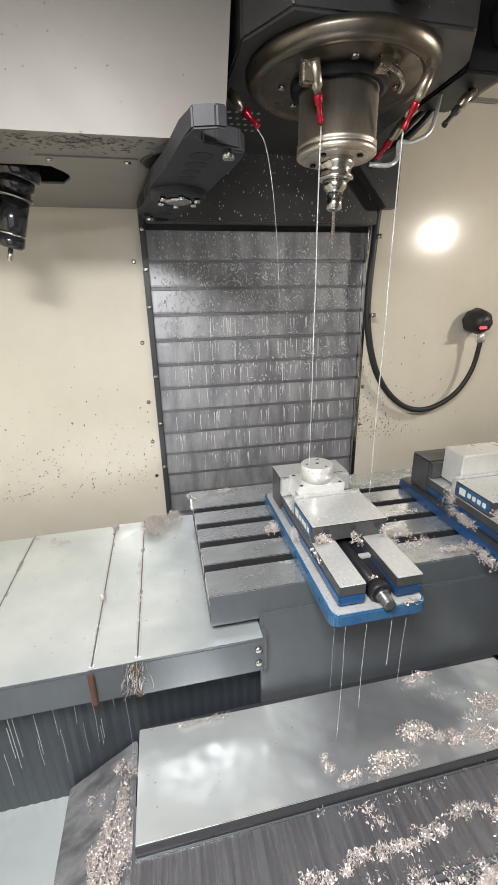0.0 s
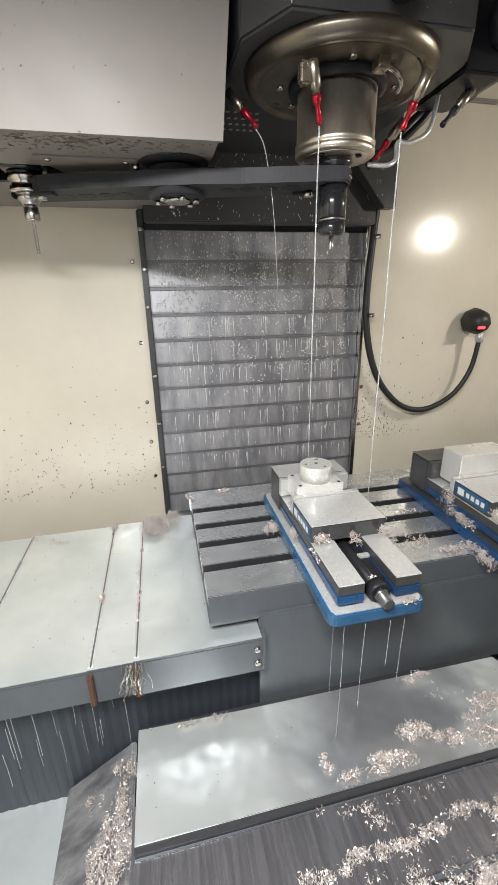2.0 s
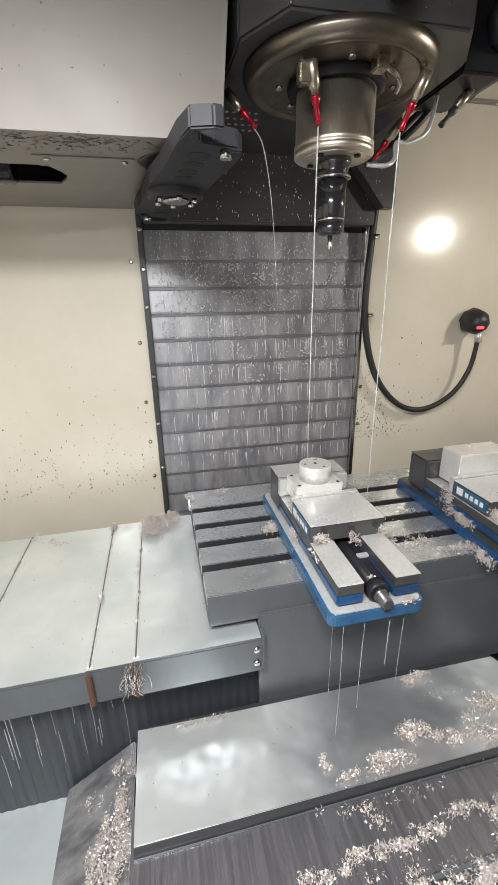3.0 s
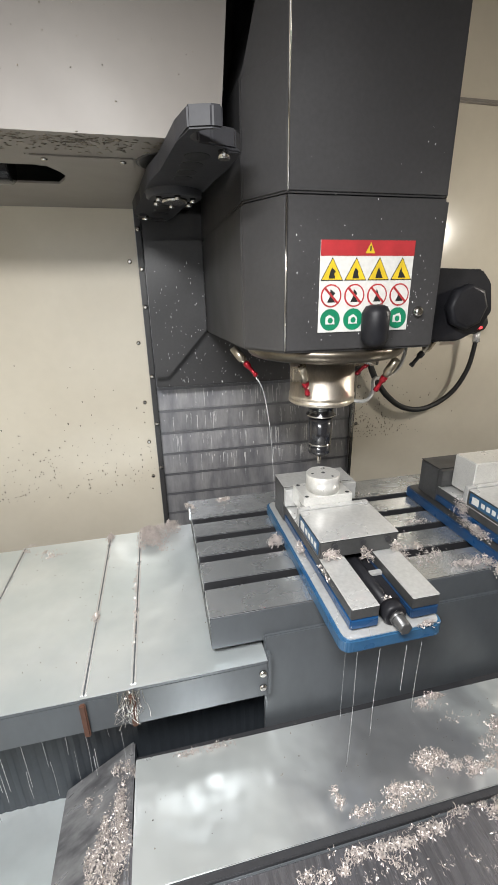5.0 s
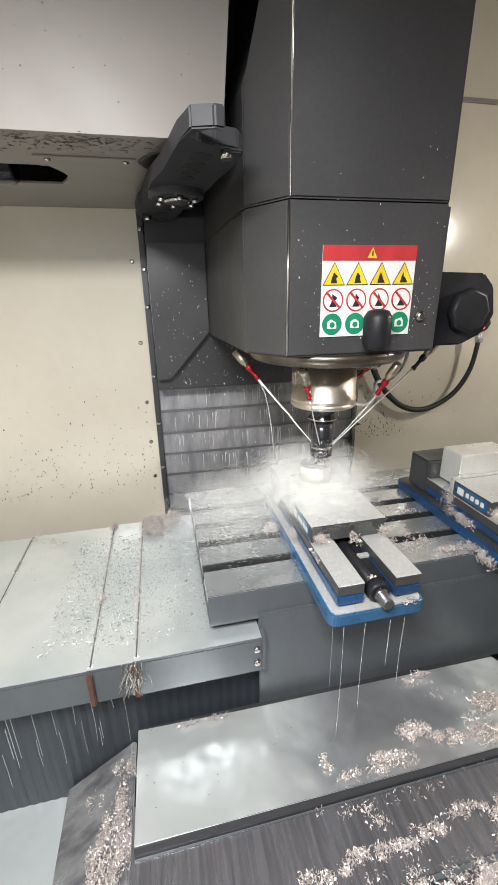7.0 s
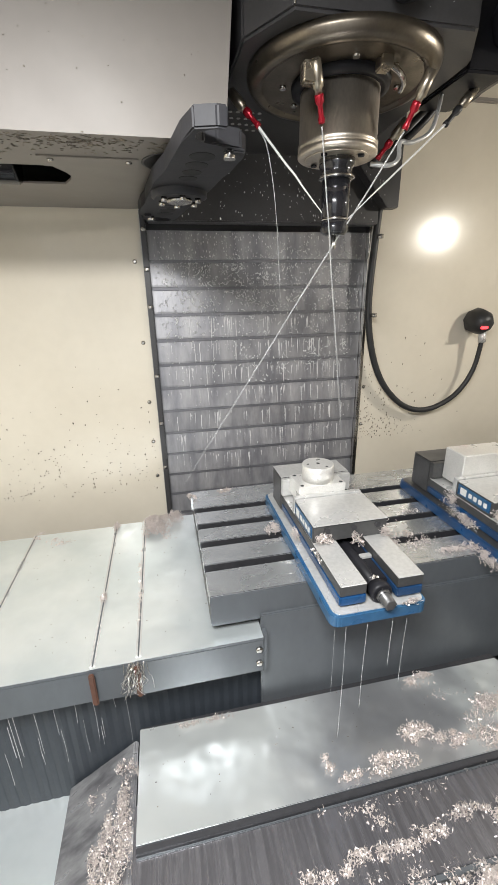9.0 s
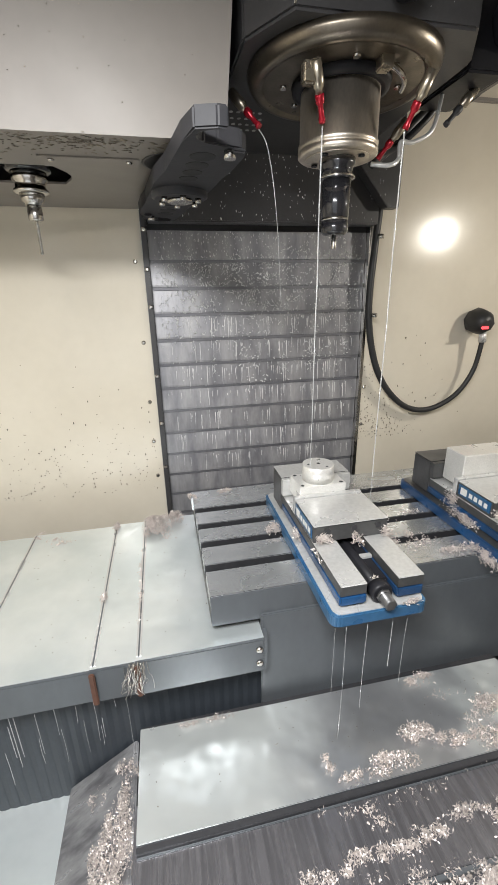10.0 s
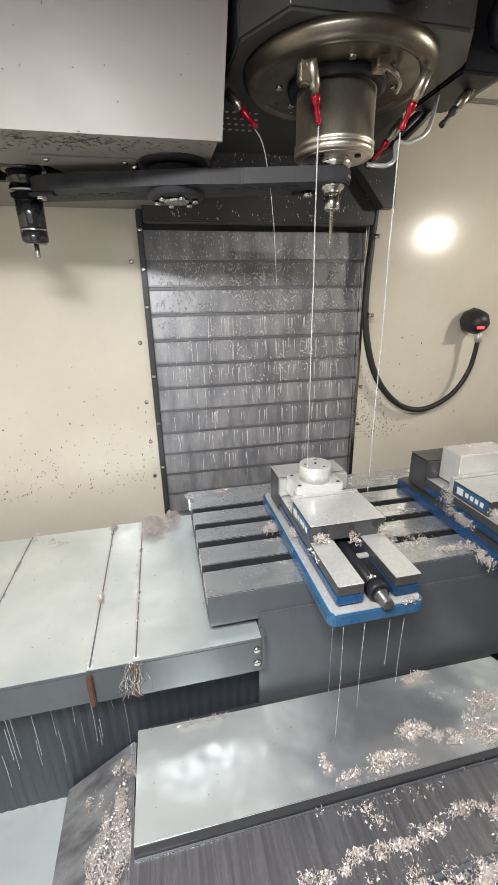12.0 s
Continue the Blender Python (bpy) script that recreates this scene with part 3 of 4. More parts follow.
        if name == "front":
            part("elbow", box(a.x - 0.024, a.x - 0.005, a.y - 0.009, a.y + 0.008, a.z - 0.012, a.z + 0.016, 0.003), BRASS, noz)
    part("air_tube", tube([(0.40, 0.80, 1.196), (0.432, 0.79, 1.193), (0.455, 0.80, 1.207), (0.462, 0.81, 1.235), (0.49, 0.815, 1.238), (0.53, 0.82, 1.262), (0.55, 0.83, 1.33)], 0.004), VISE, t, "pale plastic air tube")
    part("feed_hose", tube([(0.50, 1.0, 1.25), (0.566, 1.0, 1.300), (0.600, 1.0, 1.335), (0.642, 1.0, 1.362), (0.739, 1.0, 1.392), (0.80, 1.0, 1.46)], 0.010), RUBBER, t)
    part("hydraulic_line", tube([(0.36, 0.88, 1.30), (0.42, 0.92, 1.25), (0.50, 0.92, 1.255), (0.56, 0.90, 1.30), (0.60, 0.90, 1.35)], 0.007), RUBBER, t)
    bm = bmesh.new()
    for i in range(6):
        for j in range(4):
            lathe([(0.0042, 0.0), (0.0036, 0.0012)], Matrix.Translation((0.160 + 0.015 * i + 0.007 * (j % 2), 0.97 + 0.030 * j, zb - 0.0014)), 10, bm)
    tagged(part("perforated_plate", bm, VISE, t, "staggered grid of pale dots"), kind="stuff")
    part("knob", lathe([(0.008, -0.034), (0.017, -0.032), (0.022, -0.022), (0.0225, 0.018), (0.017, 0.028), (0.008, 0.031)], pose(0.350, 0.625, 1.366), 24), BLACK, t, "black rubber cap")
    part("knob_arm", rod((0.352, 0.653, 1.372), (0.352, 0.63, 1.372), 0.008), RUBBER, t)
    part("side_bolt", lathe([(0.009, 0), (0.009, 0.004), (0.005, 0.009)], between((0.442, 0.6515, 1.383), (0.442, 0.6, 1.383)), 18), STEEL, t)
    unit = part("side_unit", prism([(0.535, 1.318), (0.610, 1.318), (0.655, 1.338), (0.680, 1.375), (0.668, 1.430), (0.642, 1.455), (0.535, 1.458)], 0.745, 0.90, Matrix(((1, 0, 0, 0), (0, 0, 1, 0), (0, 1, 0, 0), (0, 0, 0, 1))), 0.004), BLACK, t, "black cable box")
    bmesh_fix(unit)
    part("side_boss", lathe([(0.038, 0), (0.043, 0.004), (0.043, 0.02), (0.036, 0.024)], between((0.605, 0.7448, 1.385), (0.605, 0.6, 1.385)), 8), BLACK, unit)
    sign(t)
    return t


def bmesh_fix(ob):
    bm = bmesh.new()
    bm.from_mesh(ob.data)
    bmesh.ops.recalc_face_normals(bm, faces=bm.faces[:])
    bm.to_mesh(ob.data)
    bm.free()


def sign(t):
    x0, x1, z0, z1, y = 0.261, 0.423, 1.354, 1.4925, 0.6518
    w = x1 - x0
    plate = part("warning_sign", box(x0, x1, y - 0.0022, y - 0.0002, z0, z1, 0.0004), SIGN_WHITE, t, "white safety sign with yellow, red and green pictograms")

    def flat(name, pts, mat, lift):
        m = Matrix(((1, 0, 0, 0), (0, 0, -1, 0), (0, 1, 0, 0), (0, 0, 0, 1)))
        ob = part(name, prism(pts, -(y - 0.0024) + lift, -(y - 0.0024) + lift + 0.0004, m), mat, plate)
        bmesh_fix(ob)

    def disc(cx, cz, r, n=28):
        return [(cx + r * math.cos(2 * math.pi * i / n), cz + r * math.sin(2 * math.pi * i / n)) for i in range(n)]

    def tri(cx, cz, r):
        return [(cx - r, cz - r * 0.85), (cx + r, cz - r * 0.85), (cx, cz + r * 0.95)]

    flat("header", [(x0, z1 - 0.0225), (x1, z1 - 0.0225), (x1, z1), (x0, z1)], SIGN_RED, 0.0)
    flat("header_mark", tri(x0 + w * 0.515, z1 - 0.0115, 0.0085), SIGN_YELLOW, 0.0006)
    flat("header_stroke", [(x0 + w * 0.515 - 0.001, z1 - 0.0155), (x0 + w * 0.515 + 0.001, z1 - 0.0155), (x0 + w * 0.515 + 0.001, z1 - 0.008), (x0 + w * 0.515 - 0.001, z1 - 0.008)], SIGN_BLACK, 0.0012)
    for k in range(4):
        cx = x0 + w * (0.125 + 0.25 * k)
        cz = z1 - 0.0425
        flat("warning_edge", tri(cx, cz, 0.0192), SIGN_BLACK, 0.0)
        flat("warning_field", tri(cx, cz - 0.0003, 0.0172), SIGN_YELLOW, 0.0006)
        flat("warning_figure", [(cx - 0.006, cz - 0.013), (cx + 0.005 + 0.001 * k, cz - 0.013), (cx + 0.003, cz - 0.006), (cx + 0.006 - 0.002 * k, cz - 0.003), (cx - 0.001, cz + 0.003), (cx - 0.004, cz - 0.004)], SIGN_BLACK, 0.0012)
        cz = z1 - 0.0815
        flat("ban_ring", disc(cx, cz, 0.0178), SIGN_RED, 0.0)
        flat("ban_field", disc(cx, cz, 0.0153), SIGN_WHITE, 0.0006)
        flat("ban_figure", [(cx - 0.007, cz - 0.010), (cx + 0.006, cz - 0.010), (cx + 0.003, cz), (cx + 0.007 - 0.003 * k, cz + 0.004), (cx - 0.002, cz + 0.010), (cx - 0.003, cz - 0.002)], SIGN_BLACK, 0.0012)
        flat("ban_stroke", [(cx - 0.0125, cz + 0.010), (cx - 0.010, cz + 0.0125), (cx + 0.0125, cz - 0.010), (cx + 0.010, cz - 0.0125)][::-1], SIGN_RED, 0.0018)
        cz = z1 - 0.1185
        flat("duty_disc", disc(cx, cz, 0.0172), SIGN_GREEN, 0.0)
        flat("duty_figure", [(cx - 0.008, cz - 0.007), (cx + 0.008, cz - 0.007), (cx + 0.007, cz + 0.003), (cx + 0.002 * (k - 1), cz + 0.008), (cx - 0.008, cz + 0.004)], SIGN_WHITE, 0.0006)
        flat("duty_core", disc(cx, cz - 0.001, 0.0045, 16), SIGN_GREEN, 0.0012)


# ---- tool changer ----
SPINDLE = Vector((0.3335, 0.795))
PIVOT = Vector((0.057, 0.880))
POT = 2 * PIVOT - SPINDLE
REACH = (SPINDLE - PIVOT).length
GRIP = 1.630


def changer_arm():
    t = thing("tool_change_arm", "black double-ended tool change arm with grippers, wet with coolant", "tool arm", pose(PIVOT.x, PIVOT.y, GRIP - 0.009))
    pocket = [(REACH + 0.027 * math.cos(radians(k)), 0.027 * math.sin(radians(k))) for k in (20, -20, -60, -90, -120, -160, -200)]
    half = [(0.055, -0.052), (0.13, -0.042), (REACH - 0.03, -0.037), (REACH + 0.020, -0.031), (REACH + 0.031, -0.004), (REACH + 0.030, 0.010)] + pocket
    half += [(REACH - 0.034, 0.044), (REACH - 0.050, 0.056), (0.215, 0.060), (0.150, 0.058), (0.110, 0.052), (0.055, 0.054)]
    ring = half + [(-x, -y) for x, y in half]
    part("beam", prism(ring, -0.012, 0.012, bevel=0.0025), ARM_BLACK, t)
    part("hub", lathe([(0.046, -0.024), (0.052, -0.021), (0.052, 0.0118), (0.047, 0.016), (0.047, 0.024)], n=40), ARM_BLACK, t)
    part("hub_cap", lathe([(0.020, -0.0300), (0.024, -0.0285), (0.024, -0.0242)], n=32), STEEL, t)
    part("shaft", lathe([(0.0245, 0.0242), (0.0245, 0.24)], n=32), STEEL, t)
    for s in (-1, 1):
        # Near-black discs draw the shade inside the beam's round recesses.
        for x, r in ((0.098, 0.015), (0.1335, 0.015), (0.1720, 0.017), (0.2130, 0.018)):
            part("recess", lathe([(r, -0.0126), (r + 0.001, -0.0119)], Matrix.Translation((s * x, 0, 0)), 28), HOLE, t, "dark disc for the shade in a lightening hole")
        part("plunger", rod((s * 0.246, s * 0.030, -0.0122), (s * 0.246, s * 0.030, -0.022), 0.008), STEEL, t)
        part("latch", box(min(s * 0.215, s * 0.262), max(s * 0.215, s * 0.262), min(s * 0.030, s * 0.048), max(s * 0.030, s * 0.048), -0.0175, -0.0122, 0.002), ARM_BLACK, t)
        part("key", box(min(s * 0.19, s * 0.235), max(s * 0.19, s * 0.235), -0.012, 0.012, 0.0122, 0.018, 0.002), STEEL, t)
        part("stop_pin", rod((s * 0.062, s * 0.034, 0.0122), (s * 0.062, s * 0.034, 0.034), 0.006, n=14), STEEL, t)
    for k in range(6):
        a = math.pi / 3 * k
        part("hub_bolt", rod((0.036 * math.cos(a), 0.036 * math.sin(a), -0.0242), (0.036 * math.cos(a), 0.036 * math.sin(a), -0.032), 0.0055, n=10), STEEL, t)
    return t


def holder_top(t, mat):
    """The taper, pull stud and gripper flange that every holder has; z = 0 in the groove."""
    part("taper", lathe([(0.022, 0.020), (0.0125, 0.085)], n=32), STEEL, t)
    part("pull_stud", lathe([(0.008, 0.085), (0.008, 0.098), (0.005, 0.10), (0.005, 0.106), (0.0075, 0.108), (0.0075, 0.112)], n=20), STEEL, t)
    part("flange", lathe([(0.0315, 0.020), (0.0315, 0.008), (0.027, 0.004), (0.027, -0.004), (0.0315, -0.008), (0.0315, -0.012), (0.024, -0.014)], n=40), mat, t)


def tools():
    a = thing("drill_holder", "polished steel collet holder with a thin twist drill", "tool holder", pose(SPINDLE.x, SPINDLE.y, GRIP))
    holder_top(a, STEEL)
    part("body", lathe([(0.0225, -0.0142), (0.020, -0.026), (0.0155, -0.029), (0.0150, -0.033)], n=36), STEEL, a)
    part("collet_nut", lathe([(0.0130, -0.0332), (0.0130, -0.042), (0.0138, -0.043), (0.0138, -0.058), (0.010, -0.061)], n=28), STEEL, a)
    bm = bmesh.new()
    n, turns, steps = 6, 7, 84
    rows = []
    for k in range(steps + 1):
        z, tw = -0.061 - 0.060 * k / steps, 2 * math.pi * turns * k / steps
        r = 0.0030 if k < steps - 3 else 0.0030 * (steps - k) / 4 + 0.0003
        rows.append([bm.verts.new((r * math.cos(tw + 2 * math.pi * i / n) * (1.0 if i % 3 else 1.25), r * math.sin(tw + 2 * math.pi * i / n) * (1.0 if i % 3 else 0.6), z)) for i in range(n)])
    for p, q in zip(rows, rows[1:]):
        for i in range(n):
            bm.faces.new((p[i], q[i], q[(i + 1) % n], p[(i + 1) % n]))
    part("twist_drill", bm, STEEL, a)
    b = thing("end_mill_holder", "black oxide tool holder with a short end mill", "tool holder", pose(POT.x, POT.y, GRIP))
    holder_top(b, GLOSS_BLACK)
    part("flange_ring", lathe([(0.0320, -0.0085), (0.0320, -0.0115)], n=40), STEEL, b)
    part("body", lathe([(0.0255, -0.0142), (0.0245, -0.073), (0.0235, -0.0738)], n=40), GLOSS_BLACK, b)
    part("collar", lathe([(0.0245, -0.074), (0.0245, -0.078)], n=40), STEEL, b)
    part("collet_nut", lathe([(0.0245, -0.0782), (0.0245, -0.096), (0.020, -0.101), (0.012, -0.102)], n=28), GLOSS_BLACK, b)
    part("end_mill", lathe([(0.0045, -0.1022), (0.0045, -0.124), (0.004, -0.125)], n=12), STEEL, b)
    c = thing("tool_pot", "dark steel tool pot that swings down from the magazine", "tool pot", pose(POT.x, POT.y, GRIP))
    part("sleeve", lathe([(0.034, 0.021), (0.040, 0.024), (0.040, 0.05), (0.034, 0.055), (0.034, 0.115), (0.030, 0.12)], n=36), GLOSS_BLACK, c)
    part("lever", box(-0.055, -0.034, -0.012, 0.012, 0.05, 0.10, 0.003), GLOSS_BLACK, c)
    return a, b, c

# ---- chips, splashes and water ----
def scatter_mesh(name, verts, faces, mat, smooth=False):
    me = bpy.data.meshes.new(name)
    me.from_pydata([tuple(v) for v in verts], [], faces)
    if smooth:
        me.polygons.foreach_set("use_smooth", [True] * len(me.polygons))
    me.materials.append(mat)
    return new(name, me)


def chip_heap(name, label, spots, rng, mat=None, size=1.0):
    """Curled ribbons of swarf heaped round spots of (x, y, z, spread x, spread y, height, count)."""
    verts, faces = [], []
    for x, y, z, sx, sy, h, count in spots:
        spots_in = [(rng.normal(0, 0.42), rng.normal(0, 0.42), rng.uniform(0.25, 0.6)) for _ in range(max(2, count // 45))]
        for _ in range(int(count * 1.25)):
            cu, cv, cr = spots_in[int(rng.integers(len(spots_in)))]
            u, v = cu + rng.normal(0, 0.5) * cr, cv + rng.normal(0, 0.5) * cr
            lift = h * max(0.0, 1 - 0.45 * (u * u + v * v)) * rng.uniform(0.0, 1.0) ** 0.6
            at = Vector((x + u * sx, y + v * sy, z + lift + 0.002))
            turn = Euler(rng.uniform(0, 6.28, 3)).to_matrix()
            r, w, pitch = size * rng.uniform(0.0011, 0.0028), size * rng.uniform(0.0009, 0.0020), size * rng.uniform(0.0003, 0.0013)
            steps = int(rng.integers(4, 8))
            arc = rng.uniform(0.5, 1.0)
            base = len(verts)
            for k in range(steps + 1):
                a = arc * k
                for s in (-0.5, 0.5):
                    p = at + turn @ Vector((r * math.cos(a), r * math.sin(a), pitch * k + s * w))
                    p.z = max(p.z, z + 0.0003)
                    verts.append(p)
            faces += [(base + 2 * k, base + 2 * k + 2, base + 2 * k + 3, base + 2 * k + 1) for k in range(steps)]
    return tagged(scatter_mesh(name, verts, faces, mat or CHIP), label, "metal chips", kind="stuff")


OCTA = [(0, 2, 4), (2, 1, 4), (1, 3, 4), (3, 0, 4), (2, 0, 5), (1, 2, 5), (3, 1, 5), (0, 3, 5)]


def beads(name, label, rows, mat, category):
    """Small drops or flecks: rows of (place, normal axis, size along the surface, size down it, thickness)."""
    verts, faces = [], []
    for at, axis, a, b, c in rows:
        e = [Vector((a, 0, 0)), Vector((0, c, 0)), Vector((0, 0, b))] if axis == "y" else [Vector((a, 0, 0)), Vector((0, b, 0)), Vector((0, 0, c))] if axis == "z" else [Vector((c, 0, 0)), Vector((0, a, 0)), Vector((0, 0, b))]
        base = len(verts)
        at = Vector(at)
        verts += [at + e[0], at - e[0], at + e[1], at - e[1], at + e[2], at - e[2]]
        faces += [tuple(base + i for i in f) for f in OCTA]
    return tagged(scatter_mesh(name, verts, faces, mat, True), label, category, kind="stuff")


def swarf():
    rng = np.random.default_rng(4)
    # on the telescopic cover
    rider(chip_heap("aluminium_chips", "heap of bright curled aluminium chips in the corner of the cover",
                    [(-0.062, 1.030, 0.812, 0.034, 0.044, 0.030, 1500), (-0.01, 1.06, 0.812, 0.035, 0.022, 0.028, 520), (-0.178, 1.06, 0.808, 0.013, 0.03, 0.012, 130), (-0.30, 1.03, 0.802, 0.07, 0.03, 0.004, 70),
                     (-0.172, 0.765, 0.812, 0.010, 0.022, 0.008, 60), (-0.093, 0.80, 0.816, 0.004, 0.12, 0.004, 60), (-0.38, 1.07, 0.804, 0.02, 0.015, 0.006, 40)], rng))
    # hanging in strings from the seam
    verts = bmesh.new()
    for k in range(34):
        x, z = -0.093 + rng.normal(0, 0.008), 0.812 - rng.uniform(0, 0.012)
        pts = [(x, 0.584, z)]
        for j in range(4):
            pts.append((pts[-1][0] + rng.normal(0, 0.005) - 0.0015, 0.580 - rng.uniform(0, 0.006), pts[-1][2] - rng.uniform(0.004, 0.022)))
        tube(pts, 0.0006, 4, verts)
    rider(tagged(link("chip_strings", verts, STEEL), "stringy swarf hanging over the cover's front edge", "metal chips", kind="stuff"))
    # on the front cover
    rider(chip_heap("aluminium_chips", "pale clumps of wet chips along the edge of the front cover",
                    [(0.408, 0.462, 0.631, 0.032, 0.026, 0.016, 420), (0.345, 0.428, 0.631, 0.045, 0.018, 0.014, 420), (0.455, 0.440, 0.631, 0.03, 0.016, 0.010, 180), (0.60, 0.478, 0.631, 0.05, 0.030, 0.016, 520),
                     (0.54, 0.430, 0.631, 0.07, 0.016, 0.012, 420), (0.255, 0.420, 0.631, 0.03, 0.012, 0.008, 90), (0.235, 0.455, 0.631, 0.018, 0.014, 0.010, 80), (0.48, 0.570, 0.631, 0.035, 0.010, 0.012, 240),
                     (0.48, 0.52, 0.631, 0.12, 0.03, 0.003, 24), (0.02, 0.576, 0.631, 0.05, 0.010, 0.006, 90), (0.65, 0.412, 0.631, 0.05, 0.012, 0.010, 160)], rng))
    rider(chip_heap("aluminium_chips", "scattered chips on the scratched lower plate",
                    [(0.28, 0.370, 0.618, 0.03, 0.02, 0.008, 70), (0.40, 0.385, 0.618, 0.18, 0.04, 0.003, 60), (0.20, 0.385, 0.618, 0.04, 0.02, 0.003, 20)], rng))
    chip_heap("aluminium_chips", "drift of bright chips on the base plate",
              [(0.15 + 0.027 * k + rng.normal(0, 0.008), 0.312 + 0.0022 * k + rng.normal(0, 0.006), 0.602, 0.030, 0.014, 0.022, int(rng.integers(90, 190))) for k in range(19)]
              + [(rng.uniform(0.16, 0.60), rng.uniform(0.265, 0.300), 0.602, 0.030, 0.012, 0.012, int(rng.integers(90, 190))) for k in range(30)]
              + [(rng.uniform(0.12, 0.60), rng.uniform(0.235, 0.275), 0.602, 0.030, 0.012, 0.006, int(rng.integers(60, 120))) for k in range(30)], rng, None, 1.25)
    chip_heap("aluminium_chips", "bank of coarse chips washed along the tray",
              [(-0.142, 0.47, 0.536, 0.020, 0.09, 0.014, 900), (-0.165, 0.45, 0.522, 0.022, 0.08, 0.012, 620), (-0.190, 0.44, 0.505, 0.018, 0.06, 0.008, 220), (-0.142, 0.58, 0.536, 0.022, 0.03, 0.010, 160), (-0.195, 0.57, 0.50, 0.02, 0.03, 0.006, 60)], rng)
    # on the table and round the vises
    rider(chip_heap("aluminium_chips", "small clumps of chips on the slotted table",
                    [(0.13, 1.035, 0.900, 0.04, 0.012, 0.006, 110), (0.04, 1.02, 0.900, 0.012, 0.02, 0.012, 80), (0.218, 0.80, 0.900, 0.018, 0.03, 0.020, 190), (0.245, 0.73, 0.93, 0.010, 0.03, 0.02, 120),
                     (0.50, 0.70, 0.900, 0.06, 0.04, 0.004, 190), (0.455, 0.67, 0.900, 0.02, 0.03, 0.012, 150), (0.52, 0.80, 0.900, 0.07, 0.03, 0.003, 90), (0.58, 0.64, 0.900, 0.06, 0.02, 0.006, 200), (0.44, 0.76, 0.900, 0.02, 0.04, 0.010, 120), (0.48, 0.985, 0.9, 0.10, 0.03, 0.002, 30)], rng))
    rider(chip_heap("aluminium_chips", "tangled chips caught in the vise",
                    [(0.27, 0.626, 0.972, 0.018, 0.008, 0.020, 130), (0.33, 0.624, 0.960, 0.016, 0.008, 0.034, 90), (0.39, 0.626, 0.972, 0.016, 0.008, 0.020, 90), (0.255, 0.61, 0.95, 0.004, 0.04, 0.015, 80),
                     (0.33, 0.53, 0.948, 0.010, 0.03, 0.010, 60), (0.39, 0.49, 0.928, 0.02, 0.006, 0.008, 60)], rng))
    rider(chip_heap("aluminium_chips", "thick tangle of chips clogging the second vise",
                    [(0.655, 0.755, 0.93, 0.028, 0.03, 0.045, 520), (0.64, 0.69, 0.925, 0.02, 0.05, 0.02, 320), (0.66, 0.63, 0.972, 0.02, 0.05, 0.018, 260), (0.62, 0.60, 0.902, 0.03, 0.04, 0.010, 260)], rng))


def slat_face(z):
    """How far back the way cover's sloping face lies at that height."""
    f = ((1.60 - z) / 0.0735) % 1.0
    return 1.2985 - (0.006 + 0.007 * min(1.0, f / 0.925)) - 0.0006


